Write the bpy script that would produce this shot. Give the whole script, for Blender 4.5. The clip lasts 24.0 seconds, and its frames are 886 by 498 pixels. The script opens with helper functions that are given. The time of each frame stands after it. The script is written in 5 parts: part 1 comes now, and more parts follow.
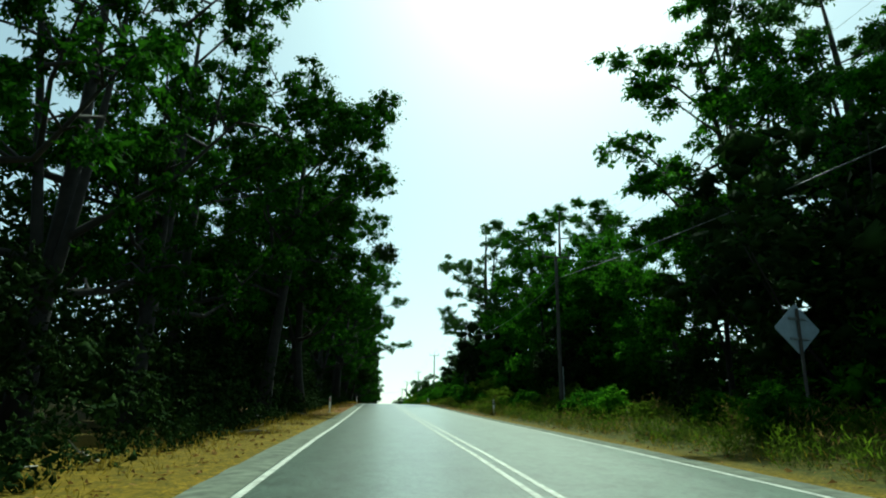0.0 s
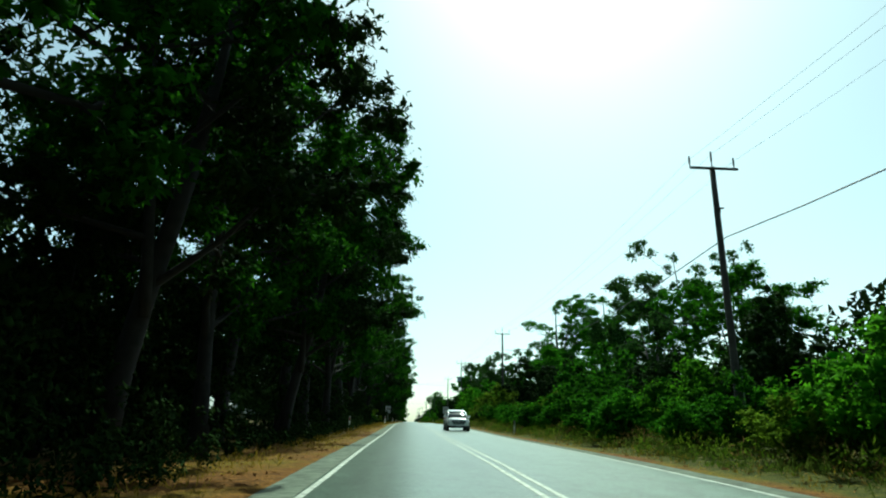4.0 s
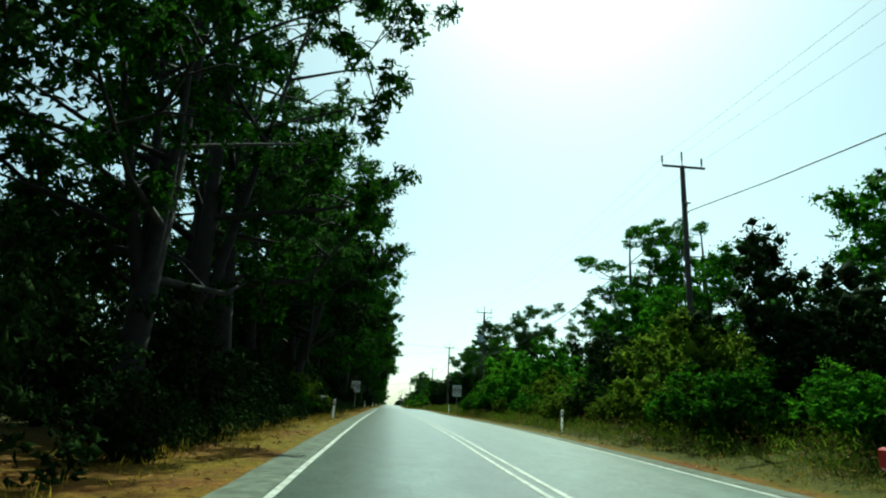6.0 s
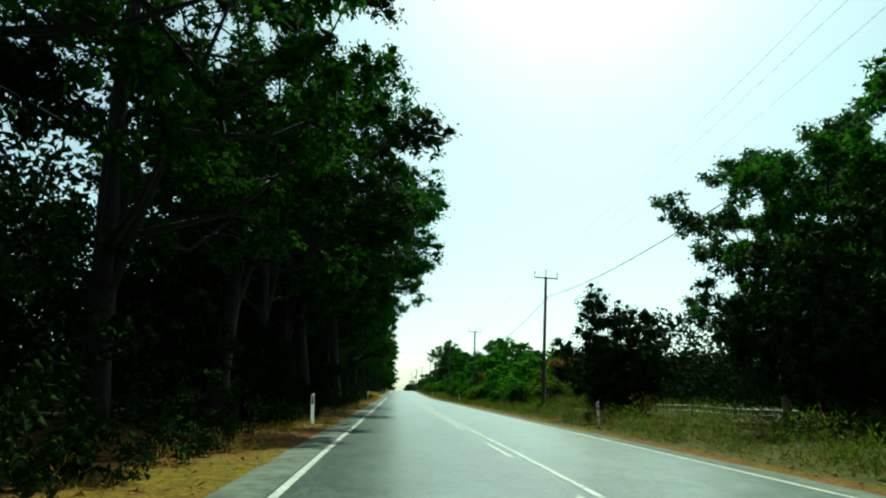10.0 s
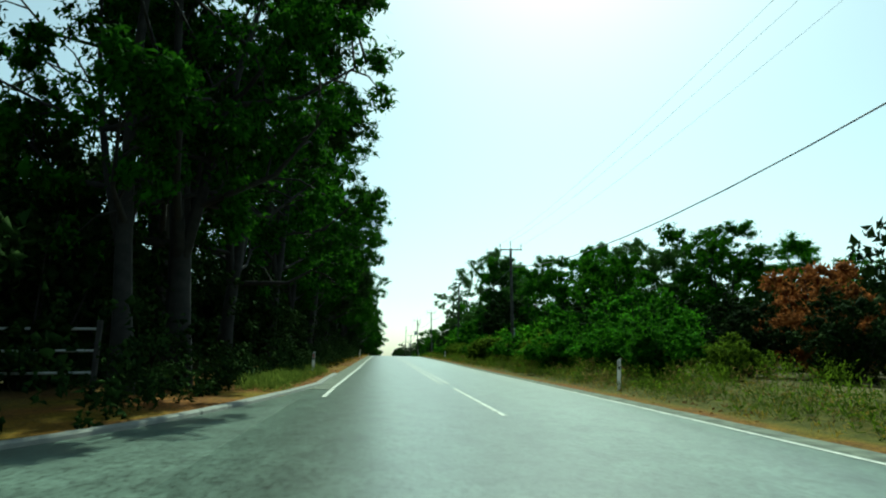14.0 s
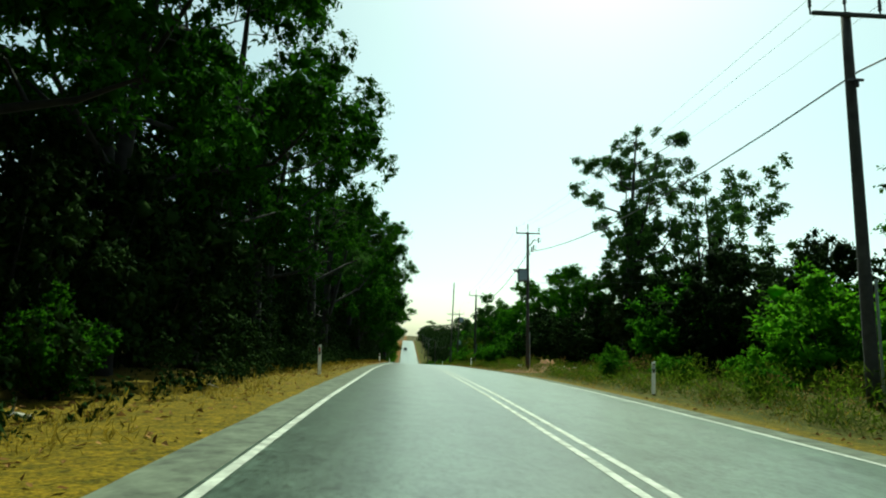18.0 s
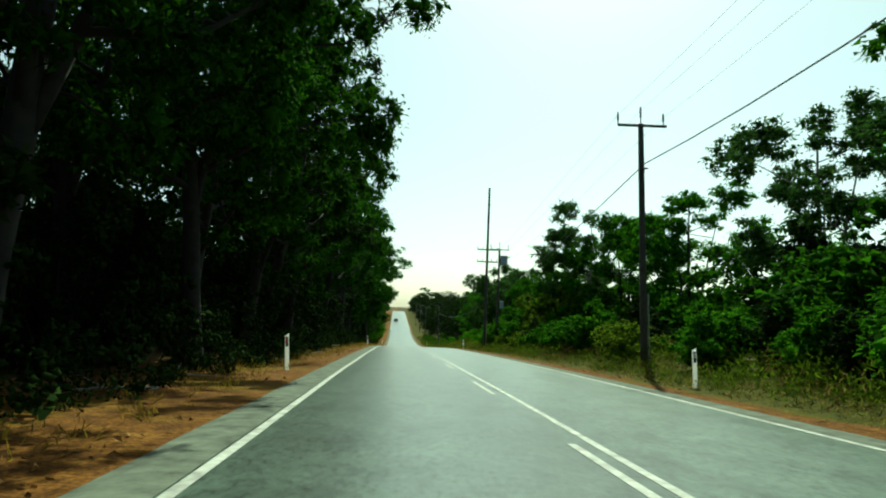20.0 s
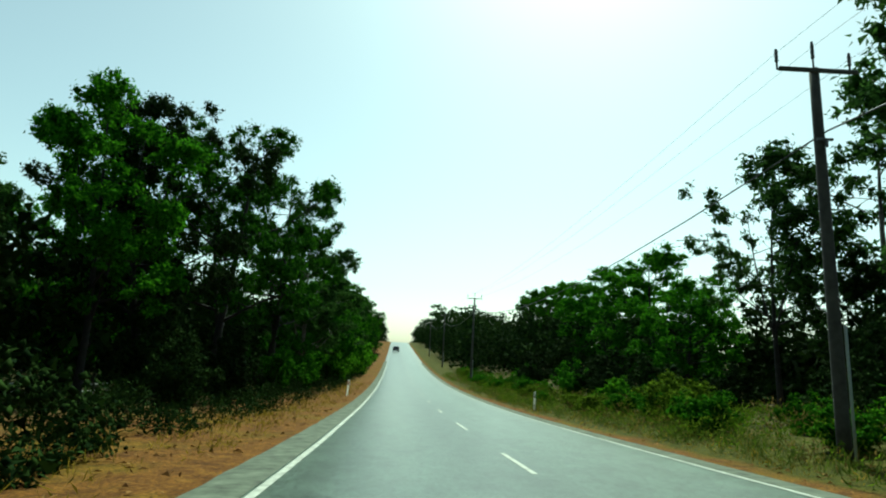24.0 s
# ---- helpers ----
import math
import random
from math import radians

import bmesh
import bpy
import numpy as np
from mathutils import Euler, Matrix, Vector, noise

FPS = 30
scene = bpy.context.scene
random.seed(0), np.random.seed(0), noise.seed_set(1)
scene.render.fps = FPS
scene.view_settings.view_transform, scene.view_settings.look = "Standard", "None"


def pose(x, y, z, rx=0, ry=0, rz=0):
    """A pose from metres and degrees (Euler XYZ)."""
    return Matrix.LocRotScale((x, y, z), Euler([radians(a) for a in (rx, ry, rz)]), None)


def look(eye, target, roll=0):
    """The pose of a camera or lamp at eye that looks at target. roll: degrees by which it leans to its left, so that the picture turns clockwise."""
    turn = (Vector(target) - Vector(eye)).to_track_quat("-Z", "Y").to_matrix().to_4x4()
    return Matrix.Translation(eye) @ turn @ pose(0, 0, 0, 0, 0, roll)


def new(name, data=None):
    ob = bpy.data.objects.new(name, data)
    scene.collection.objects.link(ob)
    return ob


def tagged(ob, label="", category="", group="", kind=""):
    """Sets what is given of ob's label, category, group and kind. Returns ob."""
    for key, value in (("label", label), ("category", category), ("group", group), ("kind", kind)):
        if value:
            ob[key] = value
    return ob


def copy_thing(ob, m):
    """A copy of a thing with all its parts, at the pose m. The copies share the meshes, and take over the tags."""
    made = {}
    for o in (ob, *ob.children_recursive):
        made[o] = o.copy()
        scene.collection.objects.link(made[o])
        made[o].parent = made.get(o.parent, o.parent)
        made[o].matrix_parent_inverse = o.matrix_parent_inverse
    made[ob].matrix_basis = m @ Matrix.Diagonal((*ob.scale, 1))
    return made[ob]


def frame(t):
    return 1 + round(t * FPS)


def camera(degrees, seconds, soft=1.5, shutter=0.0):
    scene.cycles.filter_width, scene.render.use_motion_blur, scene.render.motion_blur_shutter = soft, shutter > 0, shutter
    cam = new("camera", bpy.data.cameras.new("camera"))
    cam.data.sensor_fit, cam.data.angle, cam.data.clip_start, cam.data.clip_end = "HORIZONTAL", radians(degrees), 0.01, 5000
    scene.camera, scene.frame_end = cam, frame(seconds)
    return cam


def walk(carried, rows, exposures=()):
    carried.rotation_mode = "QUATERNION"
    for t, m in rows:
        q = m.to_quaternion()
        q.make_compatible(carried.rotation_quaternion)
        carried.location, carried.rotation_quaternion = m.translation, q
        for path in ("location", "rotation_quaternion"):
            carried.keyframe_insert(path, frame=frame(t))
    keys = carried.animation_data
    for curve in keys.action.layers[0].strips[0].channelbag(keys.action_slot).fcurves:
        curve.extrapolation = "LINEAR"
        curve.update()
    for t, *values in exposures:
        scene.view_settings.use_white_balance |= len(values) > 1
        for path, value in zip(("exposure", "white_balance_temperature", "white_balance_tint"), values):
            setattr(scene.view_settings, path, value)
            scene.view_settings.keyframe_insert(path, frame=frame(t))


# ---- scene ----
# ---- camera and its way along the road ----
EXPO, KELVIN, TINT = 0.35, 6000, -28
SKY_STRENGTH, SUN_STRENGTH = 0.118, 4.8
PROFILE = [-1.20, -0.00, 1.12, 2.13, 3.20, 4.28, 4.98, 5.35, 5.50, 5.71, 5.94, 6.02, 6.03, 6.13, 6.16, 6.08, 6.00, 5.94, 5.84, 5.81, 5.95, 6.08, 6.27, 6.42, 6.54, 6.31, 5.72, 4.84, 3.91, 2.87, 1.72, 0.36, -1.11, -2.56, -3.73, -4.54, -5.01, -5.16, -5.06, -4.77, -4.34, -3.84, -3.31, -2.78, -2.24, -1.71, -1.17, -0.81, -0.61, -0.57, -0.69, -0.97, -1.41, -2.01, -2.77, -3.69, -4.77]
PATH = [
    (0.0, -2.037, 7.97, 1.598, 106.72, -0.86, -6.12),
    (0.5, -1.940, 20.14, 2.269, 105.98, -1.09, -5.88),
    (1.0, -1.864, 32.30, 2.886, 106.54, -1.61, -4.51),
    (1.5, -1.834, 44.44, 3.506, 106.62, -1.59, -5.30),
    (2.0, -1.842, 56.56, 4.152, 106.66, -1.66, -4.35),
    (2.5, -1.884, 68.69, 4.825, 106.85, -0.64, -3.90),
    (3.0, -1.952, 80.83, 5.455, 106.80, -0.29, -3.54),
    (3.5, -2.036, 92.99, 5.918, 106.56, -0.50, -3.34),
    (4.0, -2.124, 105.18, 6.249, 106.17, -1.04, -3.36),
    (4.5, -2.205, 117.41, 6.455, 105.66, -1.61, -3.65),
    (5.0, -2.265, 129.67, 6.574, 105.09, -1.60, -4.28),
    (5.5, -2.289, 141.99, 6.662, 104.81, -1.88, -5.47),
    (6.0, -2.280, 154.36, 6.786, 104.77, -2.70, -5.25),
    (6.5, -2.235, 166.76, 6.928, 105.06, -2.61, -4.05),
    (7.0, -2.190, 179.24, 7.070, 104.45, -2.71, -3.27),
    (7.5, -2.177, 191.85, 7.138, 103.49, -2.27, -3.81),
    (8.0, -2.187, 204.61, 7.167, 103.39, -1.55, -3.56),
    (8.5, -2.211, 217.45, 7.169, 103.95, -1.69, -3.11),
    (9.0, -2.242, 230.40, 7.221, 104.31, -1.90, -3.40),
    (9.5, -2.273, 243.51, 7.276, 104.84, -0.90, -4.73),
    (10.0, -2.306, 256.67, 7.298, 103.20, -1.94, -4.46),
    (10.5, -2.334, 269.89, 7.264, 99.68, -1.59, -3.48),
    (11.0, -2.352, 283.13, 7.205, 101.03, -2.50, -2.89),
    (11.5, -2.347, 296.39, 7.156, 99.31, -2.10, -4.42),
    (12.0, -2.326, 309.67, 7.117, 98.72, -1.49, -5.00),
    (12.5, -2.296, 322.98, 7.071, 98.88, -1.14, -5.03),
    (13.0, -2.260, 336.31, 6.995, 99.40, -1.16, -4.89),
    (13.5, -2.219, 349.66, 6.952, 99.90, -1.38, -5.00),
    (14.0, -2.175, 363.03, 6.966, 99.98, -1.32, -5.73),
    (14.5, -2.128, 376.46, 7.069, 100.84, -1.56, -3.59),
    (15.0, -2.093, 389.94, 7.155, 99.86, -3.00, -5.88),
    (15.5, -2.074, 403.38, 7.251, 100.11, -3.36, -7.04),
    (16.0, -2.072, 416.78, 7.380, 99.85, -3.58, -6.20),
    (16.5, -2.088, 430.05, 7.490, 100.21, -2.00, -4.52),
    (17.0, -2.112, 443.36, 7.588, 99.73, -3.67, -4.78),
    (17.5, -2.124, 456.69, 7.682, 98.87, -2.82, -5.57),
    (18.0, -2.123, 470.00, 7.610, 97.95, -3.20, -3.51),
    (18.5, -2.111, 483.44, 7.372, 96.37, -3.40, -3.79),
    (19.0, -2.092, 496.79, 6.971, 95.85, -3.42, -4.41),
    (19.5, -2.075, 510.12, 6.433, 95.20, -3.32, -4.36),
    (20.0, -2.076, 523.45, 5.823, 95.28, -2.38, -4.46),
    (20.5, -2.090, 536.78, 5.206, 95.70, -1.63, -4.61),
    (21.0, -2.110, 550.12, 4.536, 96.07, -1.51, -4.67),
    (21.5, -2.129, 563.46, 3.818, 95.98, -2.05, -4.52),
    (22.0, -2.137, 576.80, 3.052, 95.05, -2.91, -4.04),
    (22.5, -2.123, 590.14, 2.190, 94.17, -3.13, -5.22),
    (23.0, -2.115, 603.44, 1.258, 93.09, -3.42, -6.04),
    (23.5, -2.138, 616.64, 0.280, 94.10, -3.19, -4.50),
    (24.0, -2.176, 629.81, -0.699, 99.10, -3.27, -4.52),
]
LENS = 72.90


cam = camera(LENS, 24.0, soft=2.0)
walk(cam, [(t, pose(x, y, z, rx, ry, rz)) for t, x, y, z, rx, ry, rz in PATH],
     [(t, EXPO, KELVIN + warm, TINT) for t, warm in ((0.0, 0), (2.0, -150), (5.0, -50), (10.0, 100), (14.0, -50), (16.0, 250), (19.0, 600), (23.0, 600), (24.0, 150))])

# ---- sky and sun: high ahead of the car ----
SUN_EL, SUN_AZ = 50.0, 18.0
world = bpy.data.worlds.new("world")
scene.world = world
world.use_nodes = True
wt = world.node_tree
sky = wt.nodes.new("ShaderNodeTexSky")
sky.sky_type, sky.sun_disc = "NISHITA", False
sky.sun_elevation, sky.sun_rotation = radians(SUN_EL), radians(SUN_AZ)
sky.air_density, sky.dust_density, sky.ozone_density = 1.0, 1.2, 1.2
wt.nodes["Background"].inputs["Strength"].default_value = SKY_STRENGTH
haze = wt.nodes.new("ShaderNodeHueSaturation")
haze.inputs["Saturation"].default_value = 0.62
wt.links.new(sky.outputs[0], haze.inputs["Color"])
wt.links.new(haze.outputs[0], wt.nodes["Background"].inputs["Color"])
lamp = bpy.data.lights.new("sun", "SUN")
lamp.energy, lamp.angle, lamp.color = SUN_STRENGTH, radians(0.6), (1.0, 0.95, 0.86)
sun = new("sun", lamp)
sun.matrix_world = look((0, 0, 60), (-math.sin(radians(SUN_AZ)) * math.cos(radians(SUN_EL)), -math.cos(radians(SUN_AZ)) * math.cos(radians(SUN_EL)), 60 - math.sin(radians(SUN_EL))))

# ---- lie of the land: heights of the road every 20 m from y = -20 ----


def road_z(y):
    u = min(max((y + 20) / 20, 1.0), len(PROFILE) - 3.001)
    k = int(u)
    t = u - k
    a, b, c, d = PROFILE[k - 1:k + 3]
    z = b + 0.5 * t * (c - a + t * (2 * a - 5 * b + 4 * c - d + t * (3 * (b - c) + d - a)))
    if y > 1060:
        z -= 0.09 * (min(y, 1300) - 1060)
    if y < -0.0:
        z += 0.055 * max(y, -300)
    return z


def swell(x, y):
    """Unevenness of the ground beside the seal."""
    a = abs(x)
    side = min(max((a - 4.6) / 3.0, 0.0), 1.0)
    far = min(max((a - 14) / 30, 0.0), 1.0)
    bank = 0.38 * min(max((x - 5.2) / 2.6, 0.0), 1.0)
    fall = min(max((-x - 13) / 12, 0.0), 1.0) * min(max((y - 140) / 25, 0.0), 1.0) * min(max((232 - y) / 25, 0.0), 1.0)
    return -1.35 * fall + bank + side * (0.10 * noise.noise((x * 0.35, y * 0.35, 1.0)) - 0.05 + 0.16 * noise.noise((x * 0.09, y * 0.06, 4.0))) + far * (1.1 - 0.9 * fall) * noise.noise((x * 0.015, y * 0.012, 7.0))


def ground_z(x, y):
    return road_z(y) + swell(x, y)


# ---- materials ----


def material(name, rough=0.9, metal=0.0):
    m = bpy.data.materials.new(name)
    m.use_nodes = True
    b = m.node_tree.nodes["Principled BSDF"]
    b.inputs["Roughness"].default_value, b.inputs["Metallic"].default_value = rough, metal
    return m, m.node_tree, b


def ramp(nt, source, stops):
    n = nt.nodes.new("ShaderNodeValToRGB")
    while len(n.color_ramp.elements) < len(stops):
        n.color_ramp.elements.new(0.5)
    for e, (p, c) in zip(n.color_ramp.elements, stops):
        e.position, e.color = p, (*c, 1)
    nt.links.new(source, n.inputs[0])
    return n.outputs[0]


def noise_tex(nt, scale, detail=4, stretch=(1, 1, 1), rough=0.6):
    co, mp, n = nt.nodes.new("ShaderNodeTexCoord"), nt.nodes.new("ShaderNodeMapping"), nt.nodes.new("ShaderNodeTexNoise")
    mp.inputs["Scale"].default_value = stretch
    n.inputs["Scale"].default_value, n.inputs["Detail"].default_value, n.inputs["Roughness"].default_value = scale, detail, rough
    nt.links.new(co.outputs["Object"], mp.inputs[0])
    nt.links.new(mp.outputs[0], n.inputs["Vector"])
    return n.outputs["Fac"]


def mix_col(nt, fac, a, b, mode="MIX"):
    n = nt.nodes.new("ShaderNodeMix")
    n.data_type, n.blend_type = "RGBA", mode
    for sock, v in ((n.inputs[0], fac), (n.inputs[6], a), (n.inputs[7], b)):
        if isinstance(v, bpy.types.NodeSocket):
            nt.links.new(v, sock)
        elif isinstance(v, tuple):
            sock.default_value = (*v, 1)
        else:
            sock.default_value = v
    return n.outputs[2]


def bump(nt, b, height, strength=0.3, dist=0.02):
    n = nt.nodes.new("ShaderNodeBump")
    n.inputs["Strength"].default_value, n.inputs["Distance"].default_value = strength, dist
    nt.links.new(height, n.inputs["Height"])
    nt.links.new(n.outputs[0], b.inputs["Normal"])


def plain(name, col, rough=0.6, metal=0.0, vary=0.25, scale=6.0):
    """Painted, wooden or metal surface with soft blotches and a fine grain."""
    m, nt, b = material(name, rough, metal)
    lo, hi = tuple(c * (1 - vary) for c in col), tuple(min(1, c * (1 + vary)) for c in col)
    c = ramp(nt, noise_tex(nt, scale, 5), [(0.3, lo), (0.7, hi)])
    nt.links.new(c, b.inputs["Base Color"])
    bump(nt, b, noise_tex(nt, scale * 9, 3), 0.15, 0.004)
    return m


def leaf_material(name, dark, light, glow=0.35):
    m = bpy.data.materials.new(name)
    m.use_nodes = True
    nt = m.node_tree
    nt.nodes.clear()
    out, mx = nt.nodes.new("ShaderNodeOutputMaterial"), nt.nodes.new("ShaderNodeMixShader")
    d, tr = nt.nodes.new("ShaderNodeBsdfPrincipled"), nt.nodes.new("ShaderNodeBsdfTranslucent")
    geo, inf = nt.nodes.new("ShaderNodeNewGeometry"), nt.nodes.new("ShaderNodeObjectInfo")
    c = ramp(nt, geo.outputs["Random Per Island"], [(0.0, dark), (0.75, light), (1.0, tuple(min(1, v * 1.35) for v in light))])
    hsv = nt.nodes.new("ShaderNodeHueSaturation")
    ma = nt.nodes.new("ShaderNodeMapRange")
    ma.inputs["To Min"].default_value, ma.inputs["To Max"].default_value = 0.7, 1.3
    nt.links.new(inf.outputs["Random"], ma.inputs["Value"])
    nt.links.new(ma.outputs[0], hsv.inputs["Value"])
    nt.links.new(c, hsv.inputs["Color"])
    for s in (d.inputs["Base Color"], tr.inputs["Color"]):
        nt.links.new(hsv.outputs[0], s)
    d.inputs["Roughness"].default_value = 0.9
    d.inputs["Specular IOR Level"].default_value = 0.02
    mx.inputs[0].default_value = glow
    nt.links.new(d.outputs[0], mx.inputs[1])
    nt.links.new(tr.outputs[0], mx.inputs[2])
    nt.links.new(mx.outputs[0], out.inputs[0])
    return m


def asphalt_material():
    m, nt, b = material("asphalt_seal", 0.34)
    base = ramp(nt, noise_tex(nt, 0.5, 4, (1, 0.12, 1)), [(0.25, (0.075, 0.107, 0.086)), (0.75, (0.110, 0.149, 0.121))])
    grit = ramp(nt, noise_tex(nt, 15, 4, (1, 0.45, 1), 0.75), [(0.34, (0.34, 0.34, 0.34)), (0.46, (0.86, 0.86, 0.86)), (0.68, (1.32, 1.32, 1.32))])
    # darker wheel tracks run along each lane; right lane lightened for sun glare
    co, sep = nt.nodes.new("ShaderNodeTexCoord"), nt.nodes.new("ShaderNodeSeparateXYZ")
    nt.links.new(co.outputs["Object"], sep.inputs[0])
    mr = nt.nodes.new("ShaderNodeMapRange")
    mr.inputs["From Min"].default_value, mr.inputs["From Max"].default_value = -4.3, 4.3
    wob = nt.nodes.new("ShaderNodeMath")
    wob.operation = "MULTIPLY_ADD"
    nt.links.new(noise_tex(nt, 0.12, 2), wob.inputs[0])
    wob.inputs[1].default_value = 0.5
    nt.links.new(sep.outputs[0], wob.inputs[2])
    nt.links.new(wob.outputs[0], mr.inputs["Value"])
    shades = ((-4.3, 1.3), (-3.7, 1.15), (-3.2, 0.88), (-2.5, 0.78), (-1.9, 0.95), (-1.3, 0.92), (-0.8, 0.76), (-0.1, 0.80), (0.5, 1.02), (1.1, 1.1), (1.9, 1.32), (2.6, 1.18), (3.2, 1.34), (4.3, 1.3))
    track_glare_col = ramp(nt, mr.outputs[0], [((x + 0.25 + 4.3) / 8.8, (v * 0.85, v * 0.85, v * 0.85)) for x, v in shades])
    patches = ramp(nt, noise_tex(nt, 2.2, 7, (1, 0.6, 1), 0.72), [(0.34, (0.60, 0.60, 0.60)), (0.5, (0.98, 0.98, 0.98)), (0.66, (1.28, 1.28, 1.28))])
    c = mix_col(nt, 1.0, mix_col(nt, 1.0, mix_col(nt, 1.0, base, grit, "MULTIPLY"), track_glare_col, "MULTIPLY"), patches, "MULTIPLY")
    nt.links.new(c, b.inputs["Base Color"])
    bump(nt, b, noise_tex(nt, 60, 2), 0.35, 0.006)
    return m


def ground_material():
    m, nt, b = material("verge_soil_and_dry_grass", 1.0)
    b.inputs["Specular IOR Level"].default_value = 0.1
    soil = ramp(nt, noise_tex(nt, 3.0, 6), [(0.3, (0.070, 0.029, 0.008)), (0.55, (0.160, 0.070, 0.014)), (0.75, (0.23, 0.118, 0.024))])
    grass = ramp(nt, noise_tex(nt, 5.0, 6), [(0.25, (0.045, 0.045, 0.004)), (0.5, (0.142, 0.103, 0.007)), (0.75, (0.245, 0.160, 0.012))])
    # stretches of the verge where the grass has taken over
    co, sep, sc = nt.nodes.new("ShaderNodeTexCoord"), nt.nodes.new("ShaderNodeSeparateXYZ"), nt.nodes.new("ShaderNodeMath")
    nt.links.new(co.outputs["Object"], sep.inputs[0])
    sc.operation = "DIVIDE"
    sc.inputs[1].default_value = 700.0
    nt.links.new(sep.outputs[1], sc.inputs[0])
    along = ramp(nt, sc.outputs[0], [(y / 700, (v, v, v)) for y, v in ((0, 0.75), (34, 0.7), (48, 0.3), (165, 0.3), (185, 0.6), (205, 0.35), (340, 0.3), (352, 0.6), (366, 0.3), (440, 0.3), (465, 0.65), (512, 0.5), (530, 0.2), (690, 0.25))])
    add = nt.nodes.new("ShaderNodeMath")
    add.operation = "ADD"
    nt.links.new(along, add.inputs[0])
    nt.links.new(noise_tex(nt, 0.35, 4), add.inputs[1])
    east, both = nt.nodes.new("ShaderNodeMapRange"), nt.nodes.new("ShaderNodeMath")
    east.inputs["From Min"].default_value, east.inputs["From Max"].default_value, east.inputs["To Max"].default_value = 4.4, 5.2, 0.3
    nt.links.new(sep.outputs[0], east.inputs["Value"])
    nt.links.new(east.outputs[0], both.inputs[0])
    nt.links.new(add.outputs[0], both.inputs[1])
    bank = nt.nodes.new("ShaderNodeMapRange")
    bank.inputs["From Min"].default_value, bank.inputs["From Max"].default_value, bank.inputs["To Max"].default_value = 4.2, 5.0, 0.85
    nt.links.new(sep.outputs[0], bank.inputs["Value"])
    green = ramp(nt, noise_tex(nt, 4.0, 6), [(0.3, (0.022, 0.034, 0.005)), (0.55, (0.060, 0.068, 0.009)), (0.78, (0.150, 0.110, 0.016))])
    grass = mix_col(nt, bank.outputs[0], grass, green)
    sel = ramp(nt, both.outputs[0], [(0.72, (0, 0, 0)), (0.95, (1, 1, 1))])
    # away from the road: rough paddock and forest floor
    dist = nt.nodes.new("ShaderNodeMath")
    dist.operation = "ABSOLUTE"
    nt.links.new(sep.outputs[0], dist.inputs[0])
    off = nt.nodes.new("ShaderNodeMapRange")
    off.inputs["From Min"].default_value, off.inputs["From Max"].default_value = 7.5, 13.0
    nt.links.new(dist.outputs[0], off.inputs["Value"])
    rough_land = mix_col(nt, ramp(nt, noise_tex(nt, 0.03, 5), [(0.4, (0, 0, 0)), (0.6, (1, 1, 1))]), (0.05, 0.055, 0.02), (0.14, 0.12, 0.045))
    rough_land = mix_col(nt, ramp(nt, noise_tex(nt, 0.6, 5), [(0.35, (0, 0, 0)), (0.7, (1, 1, 1))]), rough_land, (0.07, 0.05, 0.025))
    litter = ramp(nt, noise_tex(nt, 22.0, 3), [(0.40, (0.52, 0.52, 0.52)), (0.62, (1.22, 1.18, 1.1))])
    c = mix_col(nt, 1.0, mix_col(nt, off.outputs[0], mix_col(nt, sel, soil, grass), rough_land), litter, "MULTIPLY")
    nt.links.new(c, b.inputs["Base Color"])
    bump(nt, b, noise_tex(nt, 14, 5), 0.6, 0.05)
    return m


M_ROAD = asphalt_material()
M_GROUND = ground_material()
M_LINE = plain("worn_white_line_paint", (0.36, 0.37, 0.33), 0.75, 0, 0.4, 5)
M_KERB = plain("pale_concrete", (0.17, 0.175, 0.155), 0.9, 0, 0.2, 5)
# bark coloured near black, as backlit trunks look; its own tone is lighter
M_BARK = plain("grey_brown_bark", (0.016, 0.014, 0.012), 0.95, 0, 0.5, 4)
M_PALE_BARK = plain("pale_smooth_bark", (0.13, 0.115, 0.10), 0.9, 0, 0.5, 3)
M_POLE = plain("weathered_pole_timber", (0.050, 0.045, 0.040), 0.9, 0, 0.35, 5)
M_STEEL = plain("galvanised_steel", (0.42, 0.44, 0.46), 0.45, 0.8, 0.12, 8)
M_DARK = plain("dark_ceramic", (0.045, 0.04, 0.04), 0.35, 0, 0.2, 8)
M_CABLE = plain("black_cable", (0.03, 0.03, 0.03), 0.6, 0, 0.1, 8)
M_WHITE = plain("white_painted_plastic", (0.75, 0.75, 0.72), 0.5, 0, 0.08, 6)
M_POST = leaf_material("translucent_white_plastic", (0.72, 0.72, 0.70), (0.78, 0.78, 0.76), 0.5)
M_BLACK = plain("black_paint", (0.02, 0.02, 0.02), 0.5, 0, 0.1, 6)
M_RED = plain("red_reflector", (0.5, 0.03, 0.02), 0.3, 0, 0.1, 6)
M_SIGN = plain("white_sign_sheeting", (0.68, 0.68, 0.66), 0.4, 0, 0.05, 4)
M_LEAF = leaf_material("eucalypt_leaf", (0.012, 0.042, 0.002), (0.05, 0.15, 0.007), 0.48)
# darker copy of M_LEAF: the trees' backlit shade put into the colour
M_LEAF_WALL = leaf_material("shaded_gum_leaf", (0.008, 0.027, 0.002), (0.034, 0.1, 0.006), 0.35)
M_LEAF_GREY = leaf_material("grey_green_leaf", (0.016, 0.038, 0.008), (0.055, 0.115, 0.022), 0.4)
